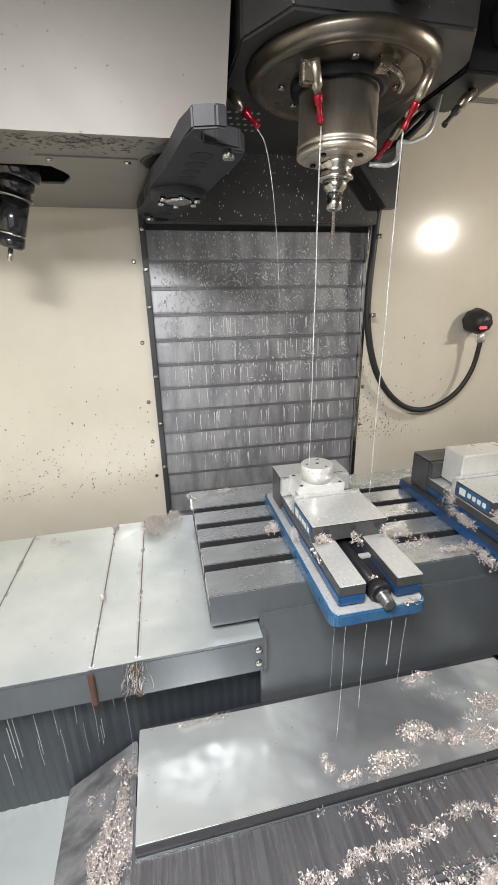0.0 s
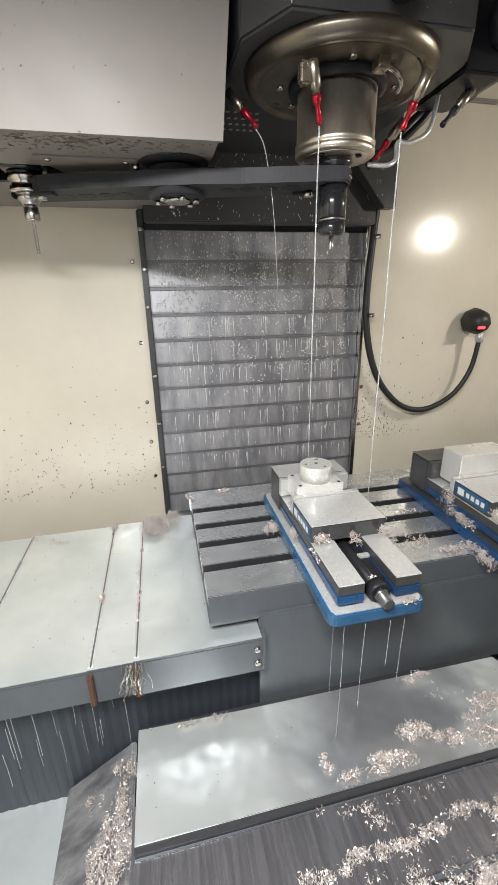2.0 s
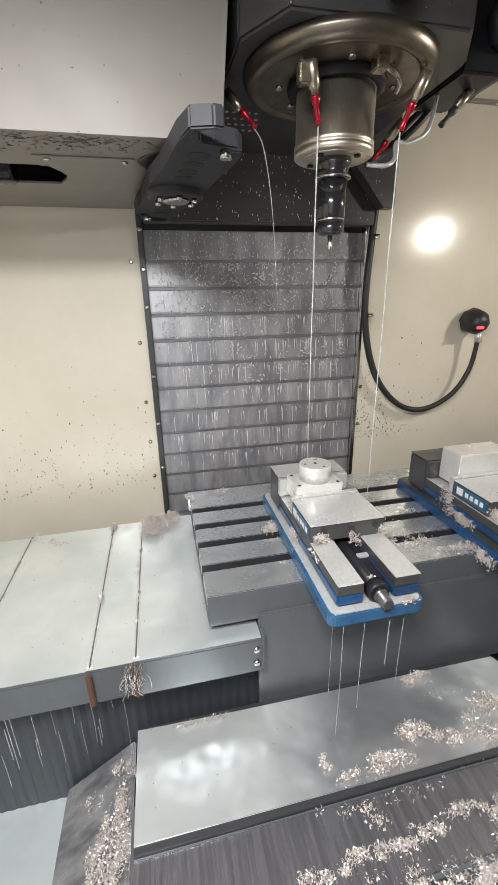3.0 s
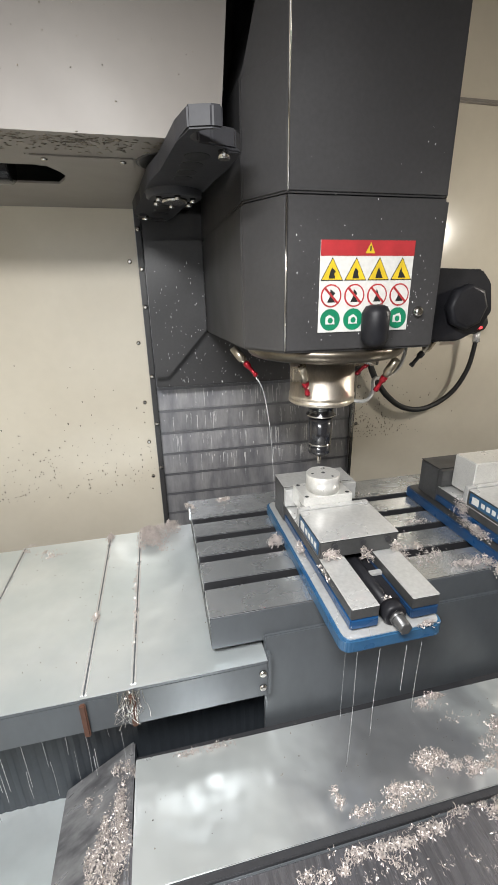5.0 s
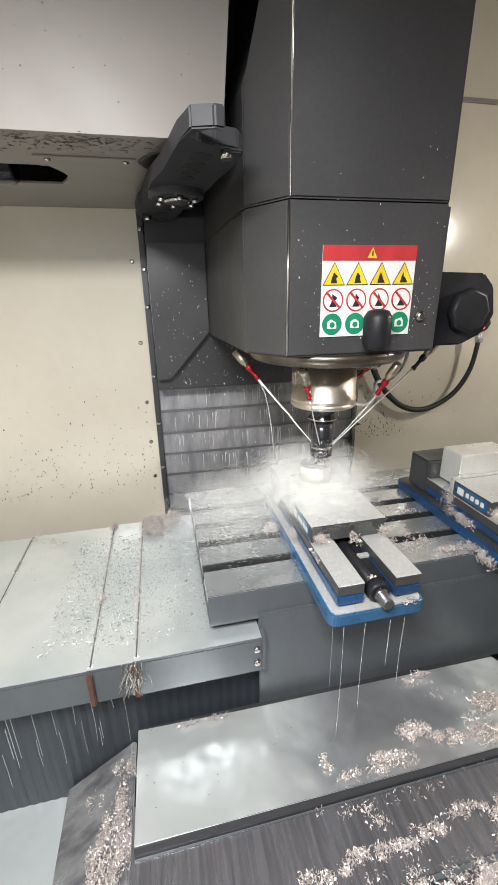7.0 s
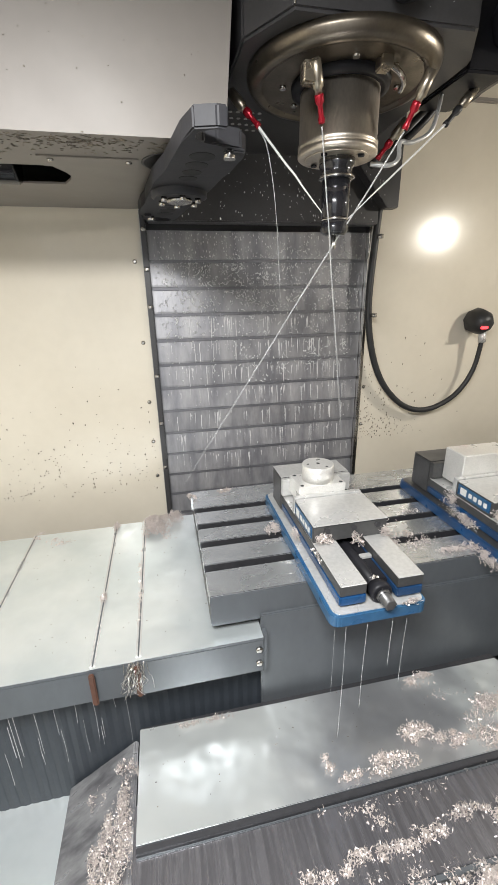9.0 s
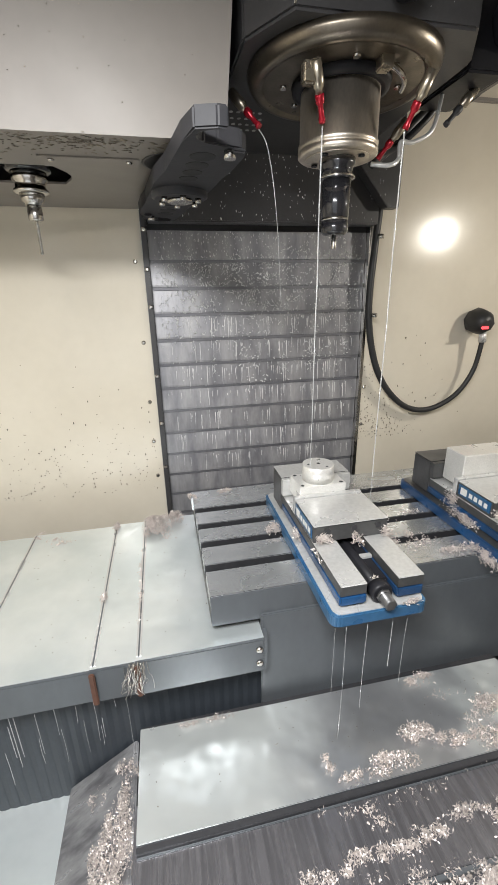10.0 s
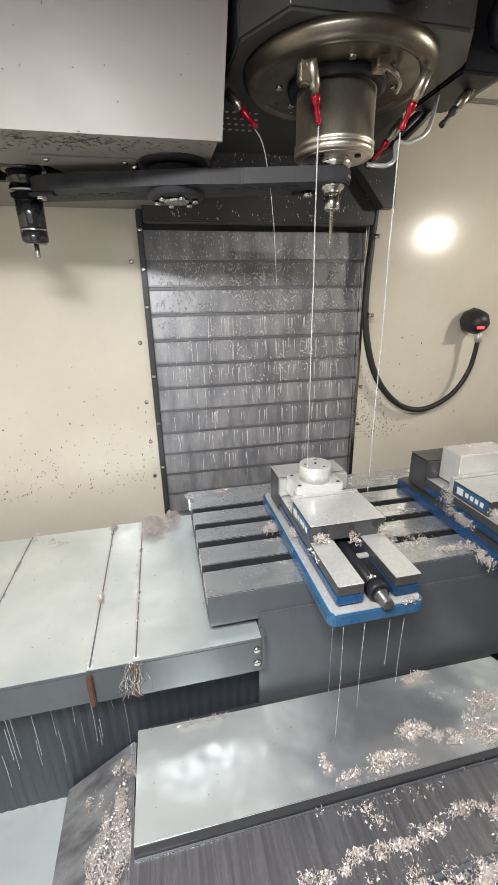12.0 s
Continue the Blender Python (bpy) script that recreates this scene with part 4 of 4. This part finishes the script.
def splashes():
    rng = np.random.default_rng(9)
    rows = []
    for _ in range(230):
        x, z = rng.uniform(-0.6, -0.04), 0.82 + abs(rng.normal(0, 0.16))
        s = rng.uniform(0.0008, 0.0026)
        rows.append(((x, 1.2695, min(z, 1.4)), "y", s, s * rng.uniform(0.7, 2), 0.0008))
    beads("splash_flecks", "dark flecks of swarf stuck to the painted wall", rows, FLECK, "flecks")
    rows = []
    for _ in range(220):
        x, z = 0.67 + abs(rng.normal(0, 0.12)), 0.93 + abs(rng.normal(0, 0.13))
        s = rng.uniform(0.0008, 0.0030)
        rows.append(((min(x, 1.3), 1.2845, min(z, 1.5)), "y", s, s * rng.uniform(0.7, 2), 0.0008))
    beads("splash_flecks", "dark flecks of swarf stuck to the painted wall", rows, FLECK, "flecks")
    rows = []
    for _ in range(90):
        s = rng.uniform(0.0004, 0.0012)
        rows.append(((rng.uniform(-0.4, 0.11), 0.7346, rng.uniform(1.665, 2.0)), "y", s, s * rng.uniform(0.6, 1.4), 0.0006))
    for _ in range(260):
        s = rng.uniform(0.0008, 0.003)
        rows.append(((rng.uniform(-0.4, 0.11), 0.745 + abs(rng.normal(0, 0.05)), 1.6486), "z", s * rng.uniform(1, 2.6), s, 0.0006))
    for _ in range(160):
        s = rng.uniform(0.0008, 0.003)
        rows.append(((rng.normal(-0.10, 0.05), 0.765 + rng.normal(0, 0.012), 1.6486), "z", s * rng.uniform(1, 2.6), s, 0.0006))
    beads("splash_flecks", "dark flecks of swarf stuck to the magazine cover", rows, FLECK, "flecks")
    # beads of coolant on the way cover
    rows = []
    for _ in range(1500):
        x, z = rng.uniform(0.0, 0.64), max(1.60 - abs(rng.normal(0, 0.20)), 0.87)
        a = rng.uniform(0.0006, 0.0019)
        rows.append(((x, slat_face(z), z), "y", a, a * rng.uniform(1, 3), 0.0010))
    beads("coolant_beads", "bright beads of coolant on the way cover", rows, GLINT, "coolant drops")
    # milky runs: thin films hanging down the slats from each joint
    bm = bmesh.new()
    for k in range(430):
        joint = int(rng.integers(2, 11))
        z = 1.5265 - 0.0735 * joint - 0.014 - rng.uniform(0, 0.012)
        x = (rng.normal(0.17, 0.10), rng.normal(0.46, 0.09), rng.uniform(0.01, 0.63))[k % 3]
        if not (0.005 < x < 0.635 and z > 0.90):
            continue
        pts = []
        for _ in range(int(rng.integers(2, 6)) if k % 4 else int(rng.integers(6, 13))):
            pts.append((x, slat_face(z) + 0.0004, z))
            z -= 0.009
            x += rng.normal(0, 0.0004)
        tube(pts, (lambda r0: lambda u: r0 * (1.0 - 0.75 * u))(rng.uniform(0.0007, 0.0022)), 4, bm)
    tagged(link("coolant_runs", bm, RUNS), "whitish runs of coolant down the slats", "coolant film", kind="stuff")
    # curled swarf clinging in tufts, thickest along the upper joints
    bm = bmesh.new()
    tufts = [(rng.uniform(0.02, 0.63), 1.535 - abs(rng.normal(0, 0.13)), int(rng.integers(2, 8)), rng.uniform(0.006, 0.02)) for _ in range(190)]
    tufts += [(rng.normal(0.27, 0.02), z, 12, 0.016) for z in (1.43, 1.36, 1.30, 1.25, 1.22)]
    tufts += [(rng.normal(0.46, 0.05), 1.236 + rng.normal(0, 0.008), 7, 0.018) for _ in range(12)] + [(rng.normal(0.10, 0.03), rng.normal(1.40, 0.06), 8, 0.014) for _ in range(7)]
    for tx, tz, count, spread in tufts:
        for _ in range(count):
            x, z = tx + rng.normal(0, spread), tz + rng.normal(0, spread * 1.1)
            turn, step = rng.uniform(0, 6.28), rng.uniform(0.0016, 0.0038)
            curl = rng.normal(0, 1.3)
            pts = []
            for _ in range(int(rng.integers(3, 6))):
                x, z = min(max(x, 0.0), 0.64), min(max(z, 0.95), 1.585)
                pts.append((x, slat_face(z) - rng.uniform(0.0004, 0.004), z))
                x, z, turn = x + step * math.cos(turn), z + step * math.sin(turn), turn + curl
            tube(pts, rng.uniform(0.0006, 0.0016), 3, bm)
    tagged(link("stringy_chips", bm, GLINT), "tufts of curled chips stuck to the slats", "metal chips", kind="stuff")
    rows = []
    for _ in range(130):
        s = rng.uniform(0.0004, 0.0011)
        rows.append(((rng.uniform(0.21, 0.470), 0.6515, 1.34 + abs(rng.normal(0, 0.11))), "y", s, s * rng.uniform(0.8, 2), 0.0009))
    for _ in range(420):
        s = rng.uniform(0.0006, 0.0016)
        rows.append(((rng.uniform(0.0, 0.64), 1.2140 - 0.0364, rng.uniform(1.215, 1.5)), "y", s, s * rng.uniform(0.8, 3), 0.0009))
    for _ in range(240):
        s = rng.uniform(0.0006, 0.0016)
        rows.append(((rng.uniform(0.02, 0.64), 1.2143, rng.uniform(1.166, 1.33)), "y", s, s * rng.uniform(0.8, 3), 0.0009))
    rows = [r for r in rows if r[0][1] < 1.0 or r[0][1] > 1.2 or r[0][0] < 0.02 + (r[0][2] - 1.20) * 0.9 or r[0][0] > 0.65 - (r[0][2] - 1.20) * 0.9]
    drops = beads("coolant_film", "fine drops of coolant", rows, GLINT, "drops")
    drops.parent = HEAD
    for key in ("category",):
        del drops[key]
    # drops lying on the pale covers
    rows = []
    for _ in range(70):
        s = rng.uniform(0.0006, 0.0015)
        rows.append(((rng.uniform(-0.4, 0.13), rng.uniform(0.60, 1.07), 0.8125), "z", s, s, 0.0008))
    for _ in range(80):
        s = rng.uniform(0.0006, 0.0016)
        rows.append(((rng.uniform(-0.09, 0.68), rng.uniform(0.42, 0.59), 0.6305), "z", s, s, 0.0008))
    rider(beads("coolant_drops", "dark drops and specks lying on the wet covers", rows, FLECK, "coolant drops"))


def wall_fittings():
    hose = thing("coolant_hose", "black rubber hose looped along the wall", "hose")
    part("pipe", tube([(0.70, 1.250, 2.30), (0.70, 1.250, 2.05), (0.70, 1.250, 1.90), (0.675, 1.250, 1.762), (0.660, 1.250, 1.586), (0.656, 1.250, 1.358), (0.705, 1.250, 1.175), (0.80, 1.250, 1.062), (0.906, 1.25, 1.030), (1.01, 1.245, 1.075), (1.063, 1.235, 1.165), (1.074, 1.228, 1.275)], lambda s: 0.0105 if s < 0.55 else 0.0105 - 0.003 * (s - 0.55) / 0.45), RUBBER, hose)
    for z in (1.74, 1.585, 1.36):
        part("clip", rod((0.668, 1.236, z - 0.006), (0.668, 1.236, z + 0.006), 0.009, n=12), STEEL, hose)
    box_ = thing("sensor_box", "black wall-mounted sensor with a glowing red strip", "sensor")
    part("body", lathe([(0.026, 0), (0.034, 0.006), (0.042, 0.020), (0.042, 0.050), (0.036, 0.070), (0.026, 0.086), (0.012, 0.092)], between((1.066, 1.2845, 1.335), (1.035, 1.0, 1.300)), 8), RUBBER, box_)
    part("socket", rod((1.074, 1.228, 1.262), (1.072, 1.228, 1.295), 0.012, n=14), VISE, box_)
    part("red_strip", box(1.030, 1.058, 1.189, 1.1945, 1.308, 1.317, 0.002), RED_GLOW, box_, "glowing red strip")
    wall = bpy.data.objects["wall_left"]
    first = None
    for x, z in ((-0.052, 1.30), (-0.052, 1.12), (-0.052, 0.99), (-0.052, 1.52), (-0.050, 0.87)):
        if first is None:
            first = part("screw", lathe([(0.0065, 0), (0.0065, 0.002), (0.003, 0.005)], between((0, 0, 0), (0, -1, 0)), 12), STEEL, wall)
            first.matrix_basis = pose(x, 1.2698, z)
        else:
            share("screw", first, wall, pose(x, 1.2698, z))
    trim = bpy.data.objects["trim"]
    for z in (1.60, 1.50, 1.40, 1.20, 1.05, 0.90):
        share("screw", first, trim, pose(-0.0215, 1.2618, z))
    back = bpy.data.objects["wall_back"]
    for z in (1.12, 0.985):
        share("screw", first, back, pose(0.676, 1.2848, z))


def stream(name, label, length, radius, sway, seed):
    rng = np.random.default_rng(seed)
    n = 9
    pts = [(rng.normal(0, sway) * (k > 0), rng.normal(0, sway) * (k > 0), -length * k / (n - 1)) for k in range(n)]
    bm = tube(pts, lambda s: radius * (0.6 + 0.5 * math.sin(3 + 2.2 * s) ** 2) * (0.14 + 0.86 * (1 - s) ** 1.4), 8)
    ob = thing(name, label, "water jet")
    part("water", bm, THREAD if length > 0.5 else JET, ob)
    return ob


def spray_cloud(label, count, rx, ry, z0, z1, seed, flat=0, mat=None):
    """A cloud of very fine drops, densest in its middle."""
    rng = np.random.default_rng(seed)
    d, h = 0.36 * np.sqrt(-2 * np.log(1 - rng.random(count))) ** (0.75 if label.startswith("dense") else 1.0), np.abs(rng.normal(0, 0.42, count))
    d, h = np.where(d > 1, rng.random(count) ** 1.5, d), np.where(h > 1, rng.random(count) ** 2, h)
    a = rng.uniform(0, 2 * np.pi, count)
    z = z0 + (z1 - z0) * h * (1.05 - 0.6 * d)
    at = np.stack([rx * d * np.cos(a), ry * d * np.sin(a), z], 1)
    s = rng.uniform(0.0003, 0.0007, count)
    long = s * rng.uniform(1, 3, count)
    wide, thick = s.copy(), s.copy()
    if flat:
        # larger flat drops that splash on the cover below
        at[:flat, 2] = z0 + rng.uniform(-0.002, 0.002, flat)
        at[:flat, 0], at[:flat, 1] = rng.uniform(-rx, 0.95 * rx, flat), rng.uniform(-ry, ry, flat) * 0.88
        long[:flat], wide[:flat], thick[:flat] = 0.001 + 0.006 * rng.random(flat) ** 3, 0.001 + 0.006 * rng.random(flat) ** 3, 0.0014
    off = np.zeros((count, 6, 3))
    off[:, 0, 0], off[:, 1, 0], off[:, 2, 1], off[:, 3, 1], off[:, 4, 2], off[:, 5, 2] = long, -long, wide, -wide, thick, -thick
    verts = (at[:, None] + off).reshape(-1, 3)
    faces = (np.arange(count)[:, None, None] * 6 + np.array(OCTA)[None]).reshape(-1, 3)
    me = bpy.data.meshes.new("coolant_spray")
    me.from_pydata(verts.tolist(), [], faces.tolist())
    me.materials.append(mat or SPRAY)
    return tagged(new("coolant_spray", me), label, "spray", kind="stuff")


def drips():
    rng = np.random.default_rng(21)
    bm = bmesh.new()
    for k in range(20):
        x = rng.uniform(-0.42, -0.12)
        z0 = 0.741 - (rng.uniform(0, 0.12) if rng.random() < 0.5 else 0)
        ln = rng.uniform(0.05, 0.17)
        z1 = max(z0 - ln, 0.47)
        tube([(x, 0.604, z0), (x + rng.normal(0, 0.001), 0.604, (z0 + z1) / 2), (x, 0.604, z1)], rng.uniform(0.0003, 0.0006), 5, bm)
    rider(tagged(link("coolant_drips", bm, THREAD), "thin threads of coolant dripping from the cover's edge", "water drips", kind="stuff"))
    bm = bmesh.new()
    for x, y, ln in ((0.246, 0.50, 0.16), (0.262, 0.492, 0.27), (0.300, 0.49, 0.20), (0.345, 0.487, 0.10), (0.372, 0.487, 0.15)):
        z0 = 0.898
        tube([(x, y, z0), (x + rng.normal(0, 0.001), y, z0 - ln / 2), (x, y, max(z0 - ln, 0.6315))], rng.uniform(0.00025, 0.0005), 5, bm)
    rider(tagged(link("coolant_drips", bm, THREAD), "threads of coolant running off the vise", "water drips", kind="stuff"))


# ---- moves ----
def smooth(t, rows):
    """The value at t between rows of (seconds, value), eased from each row to the next."""
    if t <= rows[0][0]:
        return rows[0][1]
    for (t0, v0), (t1, v1) in zip(rows, rows[1:]):
        if t <= t1:
            s = (t - t0) / (t1 - t0)
            s = s * s * (3 - 2 * s)
            return v0 + (v1 - v0) * s
    return rows[-1][1]


REST = math.degrees(math.atan2(SPINDLE.y - PIVOT.y, SPINDLE.x - PIVOT.x))
HEAD_Z = [(0.0, 0.450), (3.3, 0.450), (4.8, 0.095), (5.0, 0.011), (5.4, 0.0), (5.75, -0.009), (6.0, -0.011), (6.3, 0.002), (6.5, 0.004), (7.0, 0.004), (7.2, 0.0),
          (7.7, 0.0), (8.8, 0.355), (8.9, 0.43), (9.0, 0.450), (12.0, 0.450)]
SADDLE_Y = [(0.0, 0.0), (3.3, 0.0), (4.5, -0.054), (6.55, -0.054), (6.8, 0.0), (12.0, 0.0)]
ARM_TURN = [(0.0, -67), (0.4, -67), (0.6, 0), (1.2, 0), (1.41, 180), (2.15, 180), (2.4, 113), (10.2, 113), (10.4, 180), (11.03, 180), (11.3, 360), (12.0, 360)]
ARM_DROP = [(0.0, 0.0), (1.0, 0.0), (1.2, -0.115), (1.40, -0.115), (1.60, 0.0), (10.84, 0.0), (11.03, -0.115), (11.27, -0.115), (11.43, 0.0), (12.0, 0.0)]
POT_TILT = [(0.0, 16), (0.15, 4), (0.3, 0), (2.5, 0), (2.7, 90), (9.8, 90), (9.97, 0), (12.0, 0)]


def ticks():
    """Every tenth of a second, and every thirtieth during the quick moves."""
    return sorted({round(k / 10, 4) for k in range(121)} | {round(k / 30, 4) for a, b in ((0.0, 1.7), (2.1, 2.8), (9.8, 11.5)) for k in range(round(a * 30), round(b * 30))})


def pot_pose(t):
    a = smooth(t, POT_TILT)
    return Matrix.Translation((POT.x - 0.05, POT.y, GRIP + 0.085)) @ pose(0, 0, 0, 0, a, 0) @ Matrix.Translation((0.05, 0, -0.085))


def carried_pose(t, side):
    """A tool in the arm's gripper: side 0 began at the spindle, side 1 at the pot."""
    a = radians(REST + smooth(t, ARM_TURN) + 180 * side)
    return pose(PIVOT.x + REACH * math.cos(a), PIVOT.y + REACH * math.sin(a), GRIP + smooth(t, ARM_DROP), 0, 0, smooth(t, ARM_TURN))


def tool_pose(t, first):
    up = Matrix.Translation((SPINDLE.x, SPINDLE.y, GRIP + smooth(t, HEAD_Z) - 0.450)) @ pose(0, 0, 0, 0, 0, 180 if 1.5 < t < 11.1 else 0)
    if 0.6 <= t <= 1.75 or 10.4 <= t <= 12.0:
        return carried_pose(t, 0 if first else 1)
    in_spindle = first if (t < 1.5 or t > 11.2) else not first
    return up if in_spindle else pot_pose(t) @ pose(0, 0, 0, 0, 0, 180 if 1.5 < t < 11.1 else 0)


def down(tip, target):
    """A pose at tip whose stream (along -z) runs towards target."""
    return Matrix.Translation(tip) @ (Vector(tip) - Vector(target)).to_track_quat("Z", "Y").to_matrix().to_4x4()


def jet_pose(t, tip, target, share_on, inside):
    """A stream at its nozzle on the head; share_on 1: it runs to the target; 0: it is drawn up inside the housing."""
    z = smooth(t, HEAD_Z)
    goal = down(Vector(tip) + Vector((0, 0, z)), Vector(target) + Vector((0, 0, z)))
    rest = Matrix.Translation(Vector(inside) + Vector((0, 0, z)))
    return rest.lerp(goal, share_on) if share_on < 1 else goal


def spray_pose(t, k, place):
    home = Vector((0.345, 0.92, 1.60 + 0.05 * k + smooth(t, HEAD_Z)))
    sunk = Vector((0.42, 0.96, 0.68))
    out, on, off = smooth(t, [(5.72, 0.0), (5.84, 1.0)]), smooth(t, [(5.84, 0.0), (5.96 + 0.05 * k, 1.0)]), smooth(t, [(7.4, 0.0), (8.2, 1.0)])
    slide = Vector((0, smooth(t, SADDLE_Y) * 0.5, 0))
    at = home.lerp(Vector((0.31, 0.785, 1.03)) + slide, out).lerp(Vector(place) + slide, on).lerp(sunk, off)
    n = round(t * 10)
    return Matrix.Translation(at) @ pose(0, 0, 0, 0, 0, (9, 7, 3)[k] * math.sin(2.1 * n + k) if 5.8 < t < 7.4 else 0)


def motions():
    tool = Vector((0.334, 0.788, 1.085))
    aim_front = [(0.0, 0.0), (5.6, 0.0), (5.8, 1.0), (8.8, 0.9), (9.15, 0.35), (9.6, 0.0)]
    aim_right = [(0.0, 0.0), (5.6, 0.0), (5.8, 1.0), (8.8, 1.05), (9.0, 0.88), (9.3, 0.65), (9.7, 0.0)]
    idle = [(3.25, 1.0), (4.3, 0.0), (5.65, 0.0), (5.85, 1.0)]
    jets = [(5.65, 0.0), (5.85, 1.0), (9.1, 1.0), (9.7, 0.0)]
    rows = ([], [], [], [], [])
    for t in ticks():
        tip = Vector((0.280, 0.735, 1.226))
        f = smooth(t, aim_front)
        rows[0].append((t, jet_pose(t, tip, (tip + Vector((0, 0, -0.14))).lerp(tool, f), smooth(t, idle), (0.33, 0.80, 1.94))))
        tip = Vector((0.424, 0.735, 1.226))
        f = smooth(t, aim_right)
        rows[1].append((t, jet_pose(t, tip, (tip + Vector((0, 0, -0.14))) + f * (tool - tip - Vector((0, 0, -0.14))), smooth(t, idle), (0.36, 0.85, 2.20))))
        rows[2].append((t, jet_pose(t, (0.200, 0.835, 1.254), tool, smooth(t, jets), (0.28, 0.85, 1.56))))
        rows[3].append((t, jet_pose(t, (0.547, 0.80, 1.267), tool, smooth(t, jets), (0.40, 0.85, 1.70))))
        rows[4].append((t, Matrix.Translation((0, 0, smooth(t, HEAD_Z)))))
    for ob, r in zip((FRONT_STREAM, RIGHT_STREAM, LEFT_JET, OUTER_JET, DRIBBLE), rows):
        walk(ob, r)
    for k, (ob, place) in enumerate(zip([CORE] + SPLASH, ((0.310, 0.785, 1.055), (0.15, 0.84, 0.955), (-0.08, 0.82, 0.836)))):
        walk(ob, [(t, spray_pose(t, k, place)) for t in sorted({i / 10 for i in range(121)} | {round(i / 30, 4) for i in range(171, 184)})])
    walk(HEAD, [(t, Matrix.Translation((0, 0, smooth(t, HEAD_Z)))) for t in ticks()])
    for ob, base in RIDERS:
        walk(ob, [(k / 10, Matrix.Translation((0, smooth(k / 10, SADDLE_Y), 0)) @ base) for k in range(121)])
    walk(ARM, [(t, pose(PIVOT.x, PIVOT.y, GRIP - 0.009 + smooth(t, ARM_DROP), 0, 0, REST + smooth(t, ARM_TURN))) for t in ticks()])
    walk(TOOL_POT, [(t, pot_pose(t)) for t in ticks()])
    walk(TOOL_A, [(t, tool_pose(t, True)) for t in ticks()])
    walk(TOOL_B, [(t, tool_pose(t, False)) for t in ticks()])


cabin()
magazine_cover()
table()
side_cover()
front_cover()
chute()
vise()
workpieces()
HEAD = head()
ARM = changer_arm()
TOOL_A, TOOL_B, TOOL_POT = tools()
wall_fittings()
FRONT_STREAM = stream("coolant_stream", "thin white stream of coolant falling from a nozzle", 0.60, 0.0024, 0.0006, 1)
RIGHT_STREAM = stream("coolant_stream", "thin white stream of coolant from a nozzle beside the spindle", 0.84, 0.0026, 0.0006, 2)
LEFT_JET = stream("coolant_jet", "short white jet of coolant aimed at the cutter", 0.20, 0.0042, 0.0003, 3)
OUTER_JET = stream("coolant_jet", "fine white jet of coolant aimed at the cutter", 0.29, 0.0036, 0.0003, 4)
DRIBBLE = thing("coolant_dribble", "thin curving dribble of coolant from a nozzle", "water jet")
part("water", tube([(0.200, 0.835, 1.250), (0.212, 0.826, 1.225), (0.222, 0.820, 1.17), (0.229, 0.816, 1.10), (0.233, 0.814, 1.03), (0.236, 0.812, 0.965)], lambda s: 0.0012 * (1 - 0.8 * s), 8), THREAD, DRIBBLE)
CORE = spray_cloud("dense white burst of coolant spray round the cutter", 70000, 0.21, 0.21, -0.05, 0.080, 5)
SPLASH = [spray_cloud("coolant spray flung over the table", 34000, 0.21, 0.22, -0.03, 0.10, 6), spray_cloud("coolant spray flung over the cover", 9000, 0.180, 0.22, -0.025, 0.05, 7, 1900, SPLAT)]
drips()
swarf()
splashes()
motions()
